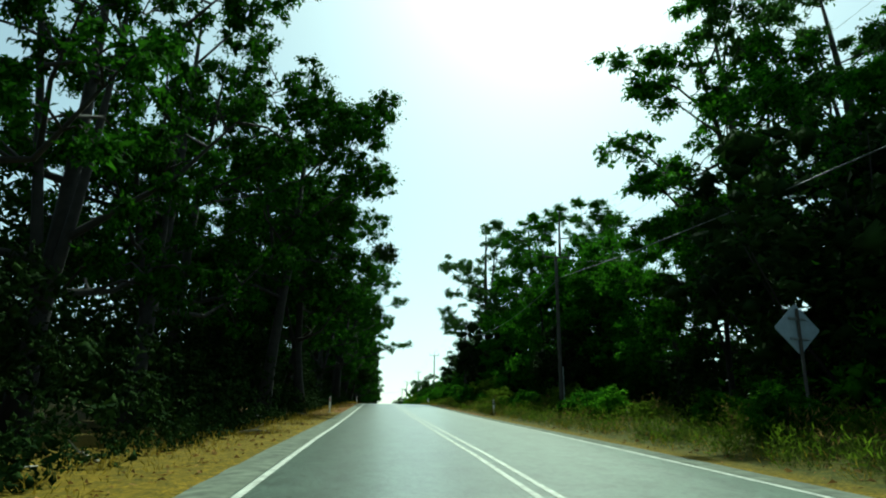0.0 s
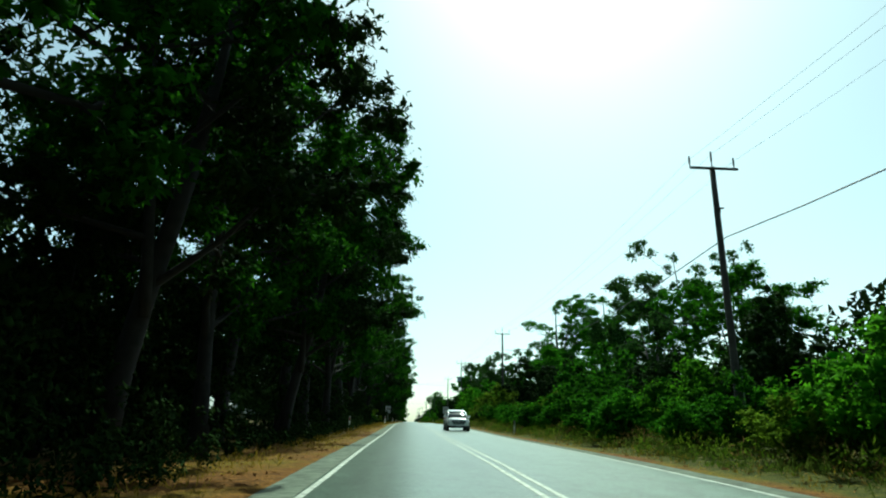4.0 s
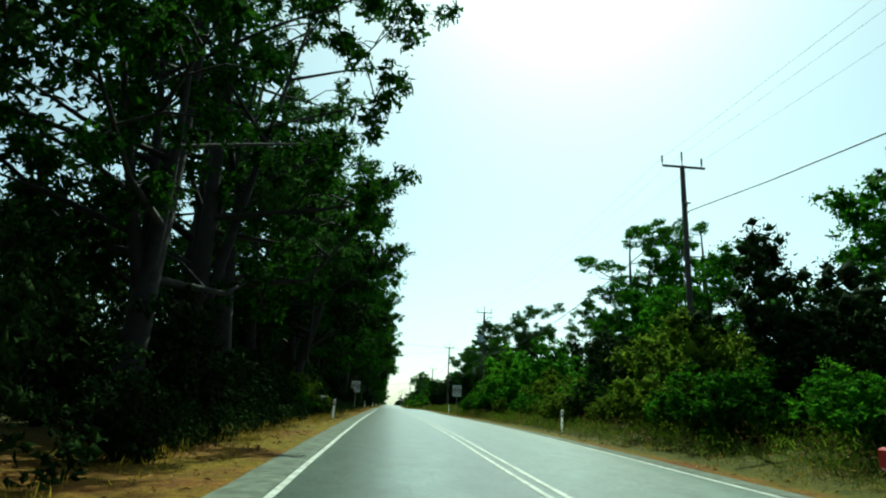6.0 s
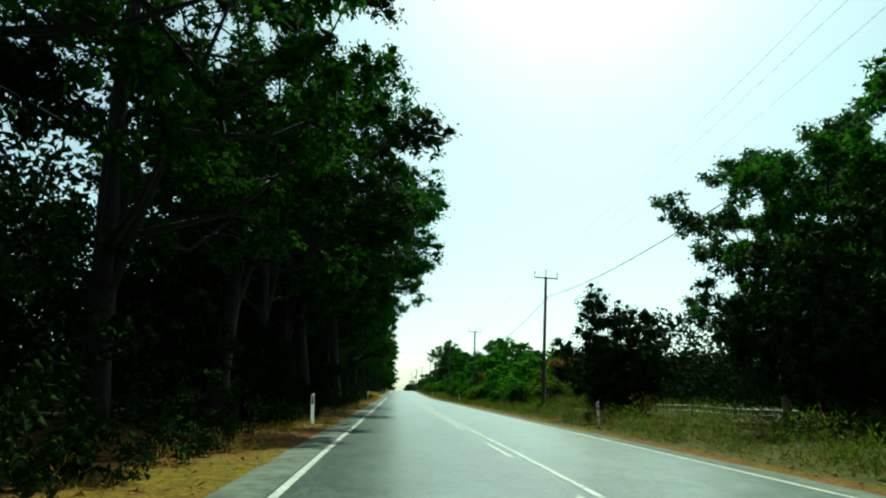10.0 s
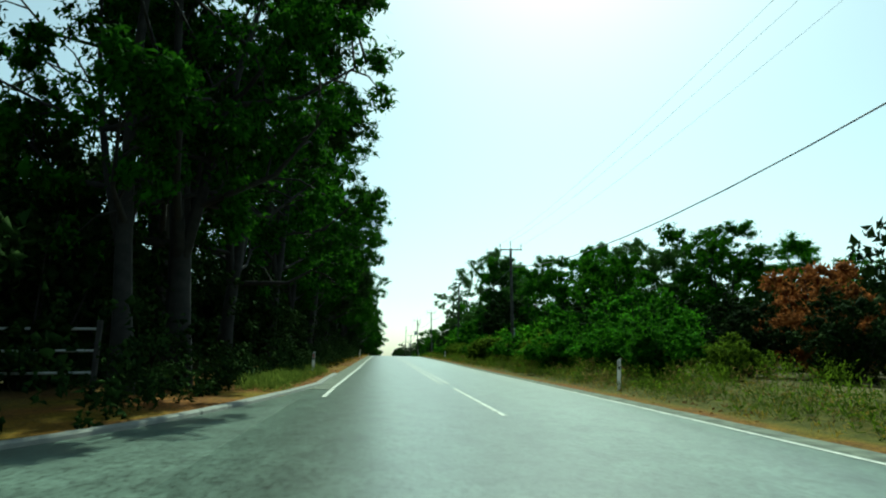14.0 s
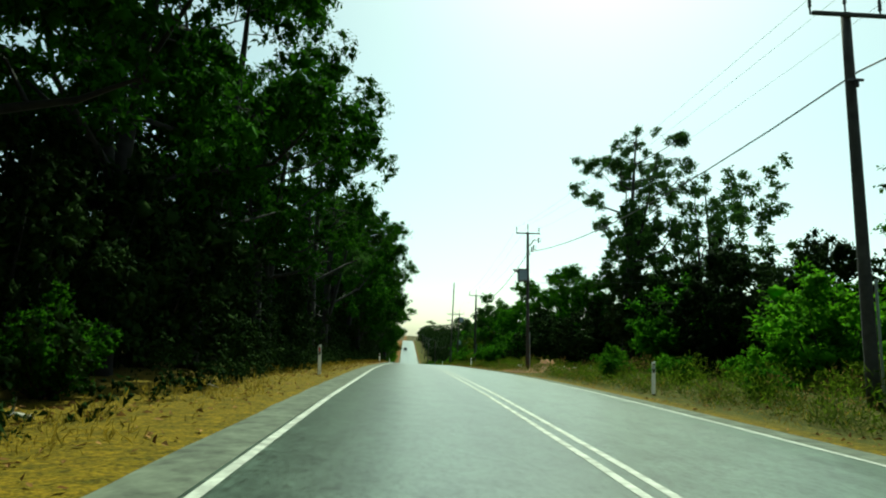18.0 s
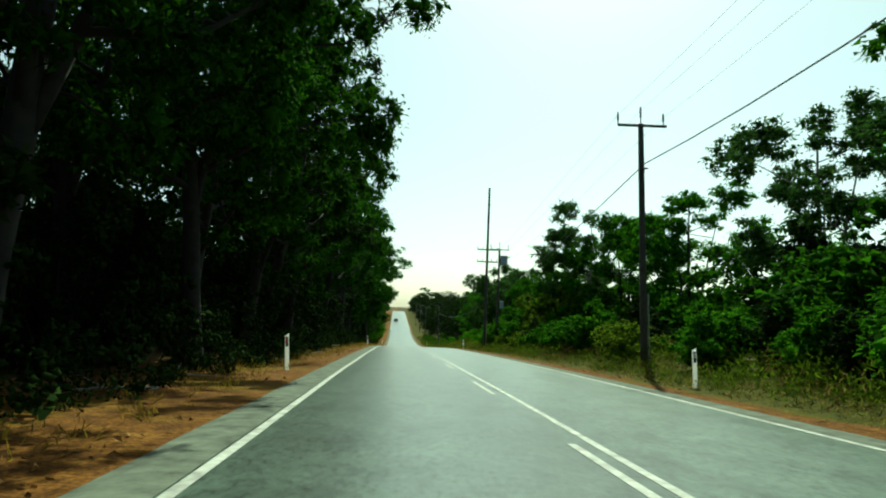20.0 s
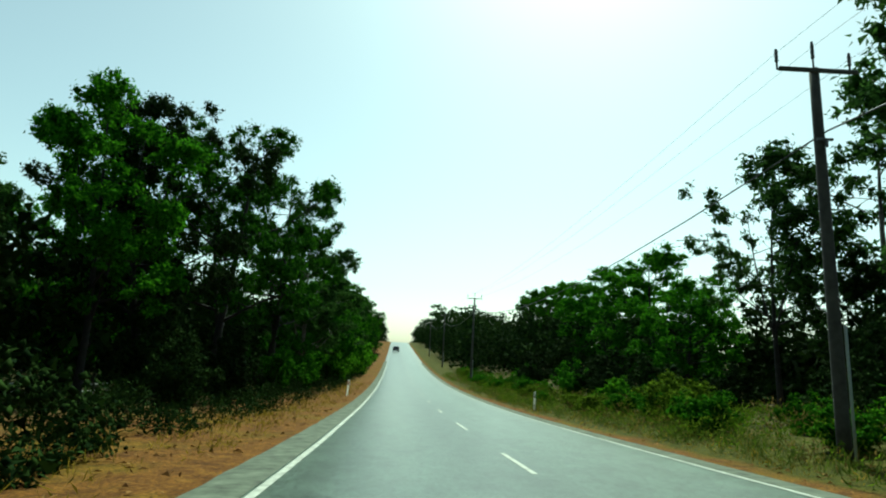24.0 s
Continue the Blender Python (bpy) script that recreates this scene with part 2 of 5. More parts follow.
M_LEAF_BRIGHT = leaf_material("bright_shrub_leaf", (0.030, 0.090, 0.004), (0.095, 0.24, 0.011), 0.5)
M_LEAF_OLIVE = leaf_material("olive_shrub_leaf", (0.036, 0.068, 0.005), (0.118, 0.178, 0.014), 0.48)
# far below real leaf tone: deep shade is put into this colour
M_LEAF_SHADE = leaf_material("shade_dark_leaf", (0.006, 0.015, 0.004), (0.019, 0.036, 0.007), 0.1)
M_LEAF_RUST = leaf_material("rust_coloured_leaf", (0.10, 0.035, 0.01), (0.30, 0.11, 0.03), 0.3)
M_GRASS = leaf_material("dry_grass_blade", (0.09, 0.075, 0.010), (0.27, 0.19, 0.026), 0.3)
M_GRASS_GREEN = leaf_material("green_grass_blade", (0.036, 0.066, 0.010), (0.14, 0.175, 0.03), 0.35)
M_HEATH_BROWN = leaf_material("brown_scrub_leaf", (0.045, 0.032, 0.012), (0.16, 0.11, 0.036), 0.3)
M_LITTER = leaf_material("fallen_leaf", (0.08, 0.035, 0.012), (0.27, 0.15, 0.055), 0.1)

# ---- mesh helpers ----


def mesh_object(name, verts, faces, mat, smooth=False):
    me = bpy.data.meshes.new(name)
    me.from_pydata(verts, [], faces)
    me.materials.append(mat)
    if smooth:
        me.polygons.foreach_set("use_smooth", [True] * len(me.polygons))
    me.update()
    return new(name, me)


def part(name, geo, mat, parent, label="", smooth=False):
    """One mesh object of (verts, faces) under a thing or a part."""
    ob = mesh_object(name, geo[0], geo[1], mat, smooth)
    ob.parent = parent
    return tagged(ob, label)


def box(cx, cy, cz, sx, sy, sz, bev=0.0):
    """A box about its centre; bev takes the corners off its upright edges and rims."""
    x, y, z = sx / 2, sy / 2, sz / 2
    if bev <= 0:
        v = [(cx + i * x, cy + j * y, cz + k * z) for k in (-1, 1) for i, j in ((-1, -1), (1, -1), (1, 1), (-1, 1))]
        return v, [(3, 2, 1, 0), (4, 5, 6, 7), (0, 1, 5, 4), (1, 2, 6, 5), (2, 3, 7, 6), (3, 0, 4, 7)]
    b = min(bev, x * 0.9, y * 0.9, z * 0.9)
    v, f = [], []
    for zz, ins in ((-z, b), (-z + b, 0), (z - b, 0), (z, b)):
        for i, j, first in ((-1, -1, 0), (1, -1, 1), (1, 1, 0), (-1, 1, 1)):
            px, py = i * (x - ins), j * (y - ins)
            p, q = (px, py - j * b), (px - i * b, py)
            for w in ((p, q) if not first else (q, p)):
                v.append((cx + w[0], cy + w[1], cz + zz))
    for r in range(3):
        for k in range(8):
            a, c = r * 8 + k, r * 8 + (k + 1) % 8
            f.append((a, c, c + 8, a + 8))
    return v, f + [tuple(range(7, -1, -1)), tuple(range(24, 32))]


def tube(points, radii, sides=6, cap=True):
    """A tube along points with a radius at each."""
    v, f = [], []
    pts = [Vector(p) for p in points]
    for i, p in enumerate(pts):
        way = (pts[min(i + 1, len(pts) - 1)] - pts[max(i - 1, 0)]).normalized()
        if i == 0:
            over = Vector((0, 1, 0)) if abs(way.y) < 0.9 else Vector((1, 0, 0))
        e1 = over.cross(way).normalized()
        e2 = way.cross(e1)
        over = e2
        for k in range(sides):
            a = 2 * math.pi * k / sides
            w = p + e1 * (math.cos(a) * radii[i]) + e2 * (math.sin(a) * radii[i])
            v.append(tuple(w))
    for i in range(len(pts) - 1):
        for k in range(sides):
            a, b = i * sides + k, i * sides + (k + 1) % sides
            f.append((a, b, b + sides, a + sides))
    if cap:
        f += [tuple(range(sides - 1, -1, -1)), tuple(range(len(v) - sides, len(v)))]
    return v, f


def join(*geos):
    v, f = [], []
    for gv, gf in geos:
        n = len(v)
        v += list(gv)
        f += [tuple(i + n for i in q) for q in gf]
    return v, f


def moved(geo, m):
    return [tuple(m @ Vector(p)) for p in geo[0]], geo[1]


def plate(outline, thick, axis_y=0.0):
    """An upright plate in the x-z plane of that outline, facing -y."""
    n = len(outline)
    v = [(x, axis_y - thick / 2, z) for x, z in outline] + [(x, axis_y + thick / 2, z) for x, z in outline]
    return v, [tuple(range(n)), tuple(range(2 * n - 1, n - 1, -1))] + [(i, i + n, (i + 1) % n + n, (i + 1) % n) for i in range(n)]


def thing(name, label, category, group="", kind=""):
    return tagged(new(name), label, category, group, kind)


LOBES = 9
OCTA_V = np.array([(1, 0, 0), (-1, 0, 0), (0, 1, 0), (0, -1, 0), (0, 0, 1), (0, 0, -1)], float)
OCTA_F = np.array([(0, 2, 4), (2, 1, 4), (1, 3, 4), (3, 0, 4), (2, 0, 5), (1, 2, 5), (3, 1, 5), (0, 3, 5)])


def leaf_mesh(name, rng, centres, sizes, count, length, width, mat, droop=0.5, flat=0.75, core=0, solid=0.0, stray=0.12):
    """Many small leaves in clumps, as one mesh; core: as many broad sprays inside the clumps; solid: the share of each
    lobe of a clump that is closed foliage; stray: the share of leaves that stand out loosely round the clump."""
    centres, sizes = np.asarray(centres), np.asarray(sizes)
    if solid > 0:
        # every clump is a cluster of small lobes
        o = rng.normal(size=(len(centres) * LOBES, 3))
        o *= (0.25 + 0.6 * rng.random(len(o)))[:, None] / np.linalg.norm(o, axis=1)[:, None]
        sizes = np.repeat(sizes, LOBES)
        centres = np.repeat(centres, LOBES, 0) + o * sizes[:, None] * np.array((1, 1, flat))
        sizes = sizes * (0.2 + 0.2 * rng.random(len(sizes)))
    fine = count
    count = fine + core
    share = sizes ** 2
    pick = rng.choice(len(centres), count, p=share / share.sum())
    d = rng.normal(size=(count, 3))
    d /= np.linalg.norm(d, axis=1)[:, None]
    r = rng.random(count) ** 0.4
    if solid > 0:
        r = 0.45 + 0.6 * rng.random(count)
        loose = rng.random(count) < stray
        r[loose] = 1.0 + 0.7 * rng.random(int(loose.sum()))
    r[fine:] *= 0.6
    base = centres[pick] + d * (r * sizes[pick])[:, None] * np.array((1, 1, flat))
    way = rng.normal(size=(count, 3)) + d * 0.6 + np.array((0, 0, -droop * 2))
    way /= np.linalg.norm(way, axis=1)[:, None]
    side = np.cross(way, rng.normal(size=(count, 3)))
    side /= np.linalg.norm(side, axis=1)[:, None] + 1e-9
    ln = length * (0.6 + 0.8 * rng.random(count))[:, None]
    wd = width * (0.6 + 0.8 * rng.random(count))[:, None]
    ln[fine:], wd[fine:] = ln[fine:] * 1.3, wd[fine:] * 1.8
    v = np.empty((count, 3, 3))
    v[:, 0], v[:, 1], v[:, 2] = base - side * wd * 0.35, base + way * ln * 0.4 + side * wd * 0.65, base + way * ln
    co = v.reshape(-1, 3)
    corners, starts = np.arange(count * 3), np.arange(count) * 3
    if solid > 0:
        k = len(centres)
        lump = OCTA_V[None] * (sizes * solid)[:, None, None] * (0.55 + 0.9 * rng.random((k, 6)))[:, :, None] + rng.normal(size=(k, 6, 3)) * (sizes * solid * 0.25)[:, None, None]
        co = np.vstack((co, (lump + centres[:, None]).reshape(-1, 3)))
        tri = (OCTA_F[None] + (count * 3 + 6 * np.arange(k))[:, None, None]).ravel()
        starts = np.concatenate((starts, count * 3 + 3 * np.arange(k * 8)))
        corners = np.concatenate((corners, tri))
    co[:, 2] = np.maximum(co[:, 2], 0.02)
    me = bpy.data.meshes.new(name)
    me.vertices.add(len(co))
    me.vertices.foreach_set("co", co.ravel())
    me.loops.add(len(corners))
    me.loops.foreach_set("vertex_index", corners)
    me.polygons.add(len(starts))
    me.polygons.foreach_set("loop_start", starts)
    me.materials.append(mat)
    me.update(calc_edges=True)
    return me


# ---- plants ----
PLANTS = {}


def put_plant(key, build, m, label, category, group=""):
    """The first of a kind is built, the others are copies of it."""
    if key not in PLANTS:
        ob = build()
        PLANTS[key] = ob
    else:
        ob = copy_thing(PLANTS[key], Matrix.Identity(4))
    ob.matrix_basis = m
    return tagged(ob, label, category, group)


def tree_geometry(rng, h, crown, bare, limbs, thick, lean=0.0, full=1.0, leaders=3):
    """A trunk that forks into leaders, their limbs and twigs as tubes, and the clumps of leaves at their ends."""
    geos, centres, sizes = [], [], []
    bend = rng.normal(size=2) * 0.03 * h
    fork = h * bare
    turn = rng.random() * 6.28

    def stem_at(k, s):
        """A point of leader k, s from 0 at the ground to 1 at its tip."""
        z = s * h * (0.9 - 0.09 * k)
        out = max(0.0, z - fork) / (h - fork)
        a = turn + k * 6.28 / leaders
        away = crown * (0.12 + 0.30 * (k > 0)) * out ** 0.8
        return np.array((bend[0] * s * s + lean * h * s + math.cos(a) * away, bend[1] * math.sin(s * 2.6) + math.sin(a) * away, z))
    for k in range(leaders):
        s0 = 0.0 if k == 0 else max(0.05, (fork * 0.92) / (h * (0.9 - 0.09 * k)))
        ss = np.linspace(s0, 1, 9)
        rad = [thick * (1.0 if k == 0 else 0.66) * (1 - 0.88 * s) * (1.35 if s == 0 else 1) for s in ss]
        geos.append(tube([stem_at(k, s) - np.array((0, 0, 0.25 if s == 0 else 0)) for s in ss], rad, 7))
    for i in range(limbs):
        k = i % leaders
        low = min(0.8, fork / (h * (0.9 - 0.09 * k)))
        s = low + (1 - low) * (i + 0.5) / limbs * 0.97
        p0 = stem_at(k, s)
        q = (p0[2] - fork) / (h - fork)
        a = turn + k * 6.28 / leaders + (i // leaders) * 2.0 + rng.normal() * 0.5
        reach = crown * (0.30 + 0.66 * math.sin(math.pi * min(1, q * 0.8 + 0.22))) * (0.78 + 0.27 * rng.random())
        e = np.array((math.cos(a) * reach, math.sin(a) * reach, p0[2] + reach * (0.25 + 0.5 * rng.random())))
        e[:2] += p0[:2] * 0.25
        e[2] = min(e[2], h * (0.97 - 0.1 * rng.random()))
        span = max(0.5, float(np.linalg.norm(e - p0)))
        mid = p0 * 0.45 + e * 0.55 + np.array((0, 0, -0.09 * span)) + rng.normal(size=3) * 0.06 * span
        r0 = thick * (1 - 0.8 * s) * 0.5
        geos.append(tube([p0, mid, e], [r0, r0 * 0.6, r0 * 0.2], 5, False))
        centres.append(e)
        sizes.append((0.14 * crown + 0.4 + 0.3 * rng.random()) * full)
        for _ in range(6):
            w = 0.2 + 0.75 * rng.random()
            b = p0 * (1 - w) + mid * w if rng.random() < 0.3 else mid * (1 - w) + e * w
            o = rng.normal(size=3) * np.array((1, 1, 0.6))
            o = o / np.linalg.norm(o) * crown * (0.14 + 0.22 * rng.random())
            o[2] = o[2] * 0.8 + 0.04 * crown
            geos.append(tube([b, b + o * 0.5 + np.array((0, 0, 0.04 * crown)), b + o], [r0 * 0.42, r0 * 0.28, r0 * 0.12], 4, False))
            centres.append(b + o)
            sizes.append((0.11 * crown + 0.2 + 0.4 * rng.random()) * full)
    for k in range(leaders):
        centres.append(stem_at(k, 1.0))
        sizes.append((0.12 * crown + 0.45) * full)
    return join(*geos), centres, sizes


def gum_tree(seed, h, crown, bare, limbs, leaves, leaf, width, mat, bark, thick=0.24, lean=0.0, solid=0.52, full=0.96, leaders=3, stray=0.2):
    rng = np.random.default_rng(seed)
    ob = new("gum_tree")
    wood, centres, sizes = tree_geometry(rng, h, crown, bare, limbs, thick, lean, full, leaders)
    part("trunk", wood, bark, ob, smooth=True)
    c = new("crown", leaf_mesh("crown", rng, centres, sizes, leaves, leaf, width, mat, 0.45, 0.78, int(leaves * 0.15), solid, stray))
    c.parent = ob
    return ob


def shrub(seed, h, r, stems, leaves, leaf, width, mat, name="shrub", droop=0.1, low=0.12):
    rng = np.random.default_rng(seed)
    ob = new(name)
    centres, sizes = [], []
    sv, sf = [(0.06, 0, -0.1), (0, 0.06, -0.1), (-0.06, 0, -0.1), (0, -0.06, -0.1)], []
    for i in range(stems):
        a = i * 2.4 + rng.random()
        k = math.sqrt((i + 0.5) / stems)
        e = np.array((math.cos(a) * r * k * 0.8, math.sin(a) * r * k * 0.8, h * (1 - 0.45 * k * k) * (0.72 + 0.28 * rng.random())))
        # every stem grows out of the same root ring
        low_ring = 0
        for p, rad in ((e * np.array((0.6, 0.6, 0.45)), 0.025), (e, 0.008)):
            k0 = len(sv)
            sv += [(p[0] + rad * cx, p[1] + rad * cy, p[2]) for cx, cy in ((1, 0), (0, 1), (-1, 0), (0, -1))]
            sf += [(low_ring + j, low_ring + (j + 1) % 4, k0 + (j + 1) % 4, k0 + j) for j in range(4)]
            low_ring = k0
        for w in (0.3, 0.62, 0.9):
            q = e * w + rng.normal(size=3) * 0.1 * r
            q[2] = max(q[2], h * low)
            centres.append(q)
            sizes.append(r * (0.24 + 0.14 * rng.random()))
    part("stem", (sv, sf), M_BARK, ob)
    c = new("foliage", leaf_mesh("foliage", rng, centres, sizes, leaves, leaf, width, mat, droop, 0.85, int(leaves * 0.15), 0.6))
    c.parent = ob
    return ob

# ---- the setting: ground, seal, side road, painted lines ----


def on_side_road(x, y):
    return x < -3.5 and side_near(x) < y < side_far(x)


def side_near(x):
    return 357.0 + 4.6 * (1 - math.exp((x + 4.2) / 1.2))


def side_far(x):
    return 366.5 + 15.0 * math.exp((x + 3.9) / 1.2) + 2.2 * math.exp((x + 3.9) / 5.0)


def build_ground():
    xs = [-900, -400, -200, -120, -80, -60, -48, -38, -30, -25, -21, -18, -15.5, -13.5, -12, -10.8, -9.8, -8.8, -8, -7.3, -6.6, -6, -5.5, -5.0, -4.5, -4.2, -3.6,
          3.6, 4.2, 4.5, 5.0, 5.5, 6, 6.6, 7.3, 8, 8.8, 9.8, 10.8, 12, 13.5, 15.5, 18, 21, 25, 30, 38, 48, 60, 80, 120, 200, 400, 900]
    ys = [-900, -400, -200] + list(range(-120, 900, 2)) + list(range(900, 1300, 10)) + [1400, 1700, 2200, 3000, 4500]
    v = []
    for y in ys:
        for x in xs:
            low = 0.07 if abs(x) < 4.0 else (0.10 if on_side_road(x, y) else (0.015 if abs(x) < 4.4 else 0.0))
            v.append((x, y, ground_z(x, y) - low))
    n = len(xs)
    f = [(j * n + i, j * n + i + 1, (j + 1) * n + i + 1, (j + 1) * n + i) for j in range(len(ys) - 1) for i in range(n - 1)]
    tagged(mesh_object("ground", v, f, M_GROUND, True), "red-brown soil with leaf litter and dry yellow grass", "ground", kind="structure")


def build_road():
    rng = np.random.default_rng(5)
    ys = list(range(-120, 1100, 2)) + [1120, 1150, 1200, 1260, 1300]
    xs = [-4.15, -3.95, -2.6, -1.3, 0, 1.3, 2.6, 3.95, 4.12]
    v = []
    for y in ys:
        ragged = 0.10 * noise.noise((0.0, y * 0.4, 3.0)) + 0.06 * rng.random()
        for i, x in enumerate(xs):
            w = x + (ragged if i == 8 else -ragged if i == 0 else 0)
            v.append((w, y, road_z(y) - (0.08 if i in (0, 8) else 0.0)))
    n = len(xs)
    f = [(j * n + i, j * n + i + 1, (j + 1) * n + i + 1, (j + 1) * n + i) for j in range(len(ys) - 1) for i in range(n - 1)]
    tagged(mesh_object("road", v, f, M_ROAD, True), "grey sealed two-lane road with worn wheel tracks", "road", kind="structure")
    xs = [-3.9, -4.0, -4.1, -4.2, -4.35, -4.5, -4.7, -4.9] + [-5.2 - 0.35 * k for k in range(29)] + [-16.5, -18, -20, -24, -30, -40, -60, -90]
    v, f = [], []
    for x in xs:
        a, b = side_near(x), side_far(x)
        for k, share in enumerate((0.0, 0.012, 0.25, 0.5, 0.75, 0.988, 1.0)):
            y = a + (b - a) * share
            v.append((x, y, road_z(y) - 0.006 + (-0.08 if k in (0, 6) else 0) - 0.0015 * abs(x + 4)))
    f = [(j * 7 + i, j * 7 + 7 + i, j * 7 + 8 + i, j * 7 + 1 + i) for j in range(len(xs) - 1) for i in range(6)]
    tagged(mesh_object("side_road", v, f, M_ROAD, True), "grey sealed side road with a flared mouth", "road", kind="structure")
    # kerb round the far corner
    pts = [(-4.05, 390.0), (-4.05, 386)] + [(-4.0 - 0.1 * k, side_far(-4.0 - 0.1 * k)) for k in range(12)] + [(x, side_far(x) + 0.05) for x in xs[4:34]]
    v, f = [], []
    for i, (x, y) in enumerate(pts):
        a, b = pts[max(i - 1, 0)], pts[min(i + 1, len(pts) - 1)]
        tx, ty = b[0] - a[0], b[1] - a[1]
        ln = math.hypot(tx, ty)
        nx, ny = ty / ln, -tx / ln
        if nx * 1.0 + ny * -1.0 > 0:
            nx, ny = -nx, -ny
        z = road_z(y) - 0.004 * abs(x + 4)
        for o, h in ((0, -0.1), (0.03, 0.035), (0.07, 0.055), (0.20, 0.055), (0.23, -0.1)):
            v.append((x + nx * o, y + ny * o, z + h))
    f = [(j * 5 + i, j * 5 + 5 + i, j * 5 + 6 + i, j * 5 + 1 + i) for j in range(len(pts) - 1) for i in range(4)]
    tagged(mesh_object("kerb", v, f, M_KERB), "pale concrete kerb round the corner of the side road", "kerb", kind="structure")


def stripe(x, y0, y1, w, step=4.0):
    v, n = [], max(1, int((y1 - y0) / step))
    rng = np.random.default_rng(int(abs(x) * 100 + abs(y0)))
    for i in range(n + 1):
        y = y0 + (y1 - y0) * i / n
        e = 0.012 * rng.normal()
        v += [(x - w / 2 + e, y, road_z(y) + 0.005), (x + w / 2 + e, y, road_z(y) + 0.005)]
    return v, [(2 * i, 2 * i + 1, 2 * i + 3, 2 * i + 2) for i in range(n)]


def build_lines():
    edge = thing("edge_line", "worn white painted edge lines along the seal", "road marking", kind="structure")
    for y0, y1, x in ((-100, 357.5, -3.5), (377.5, 1100, -3.5), (-100, 1100, 3.5)):
        part("line", stripe(x, y0, y1, 0.105), M_LINE, edge)
    mid = thing("centre_line", "white double and broken centre lines", "road marking", kind="structure")
    for x, y0, y1 in ((-0.13, -100, 252), (0.13, -100, 360.8), (-0.13, 276, 360.8), (-0.13, 384, 504.5), (0.13, 384, 617)):
        part("line", stripe(x, y0, y1, 0.10), M_LINE, mid)
    dashes = [(-0.13, 254 + 7.0 * k, 3.0) for k in range(3)] + [(0.05, 374.0, 7.6)]
    dashes += [(-0.13, 510.9 + 8.05 * k, 2.9) for k in range(12)] + [(0.0, 622.0 + 8.4 * k, 2.7) for k in range(40)]
    for x, y, ln in dashes:
        part("dash", stripe(x, y, y + ln, 0.10), M_LINE, mid)


build_ground()
build_road()
build_lines()


def gravel_strip(side, y0, y1):
    """Pale dust and gravel swept off the lane onto the outer edge of the seal."""
    rng = np.random.default_rng(int(y0 + 200 + side))
    v, n = [], int((y1 - y0) / 0.8)
    for i in range(n + 1):
        y = y0 + (y1 - y0) * i / n
        inner = 3.585 + 0.012 * noise.noise((side * 3.0, y * 0.25, 0.5))
        for x, dz in ((inner, 0.004), (inner + 0.12, 0.010), (4.0, 0.008), (4.28 + 0.08 * rng.random(), -0.03)):
            v.append((side * x, y, road_z(y) + dz))
    f = [(4 * i + k, 4 * i + k + 1, 4 * i + k + 5, 4 * i + k + 4)[::side] for i in range(n) for k in range(3)]
    tagged(mesh_object("gravel_shoulder", v, f, M_GRAVEL, True), "pale dusty gravel along the edge of the seal", "shoulder", kind="structure")


M_GRAVEL = plain("pale_dusty_gravel", (0.092, 0.106, 0.078), 1.0, 0, 0.55, 3.5)
for side, y0, y1 in ((-1, -60, 356), (-1, 380, 760), (1, -60, 760)):
    gravel_strip(side, y0, y1)

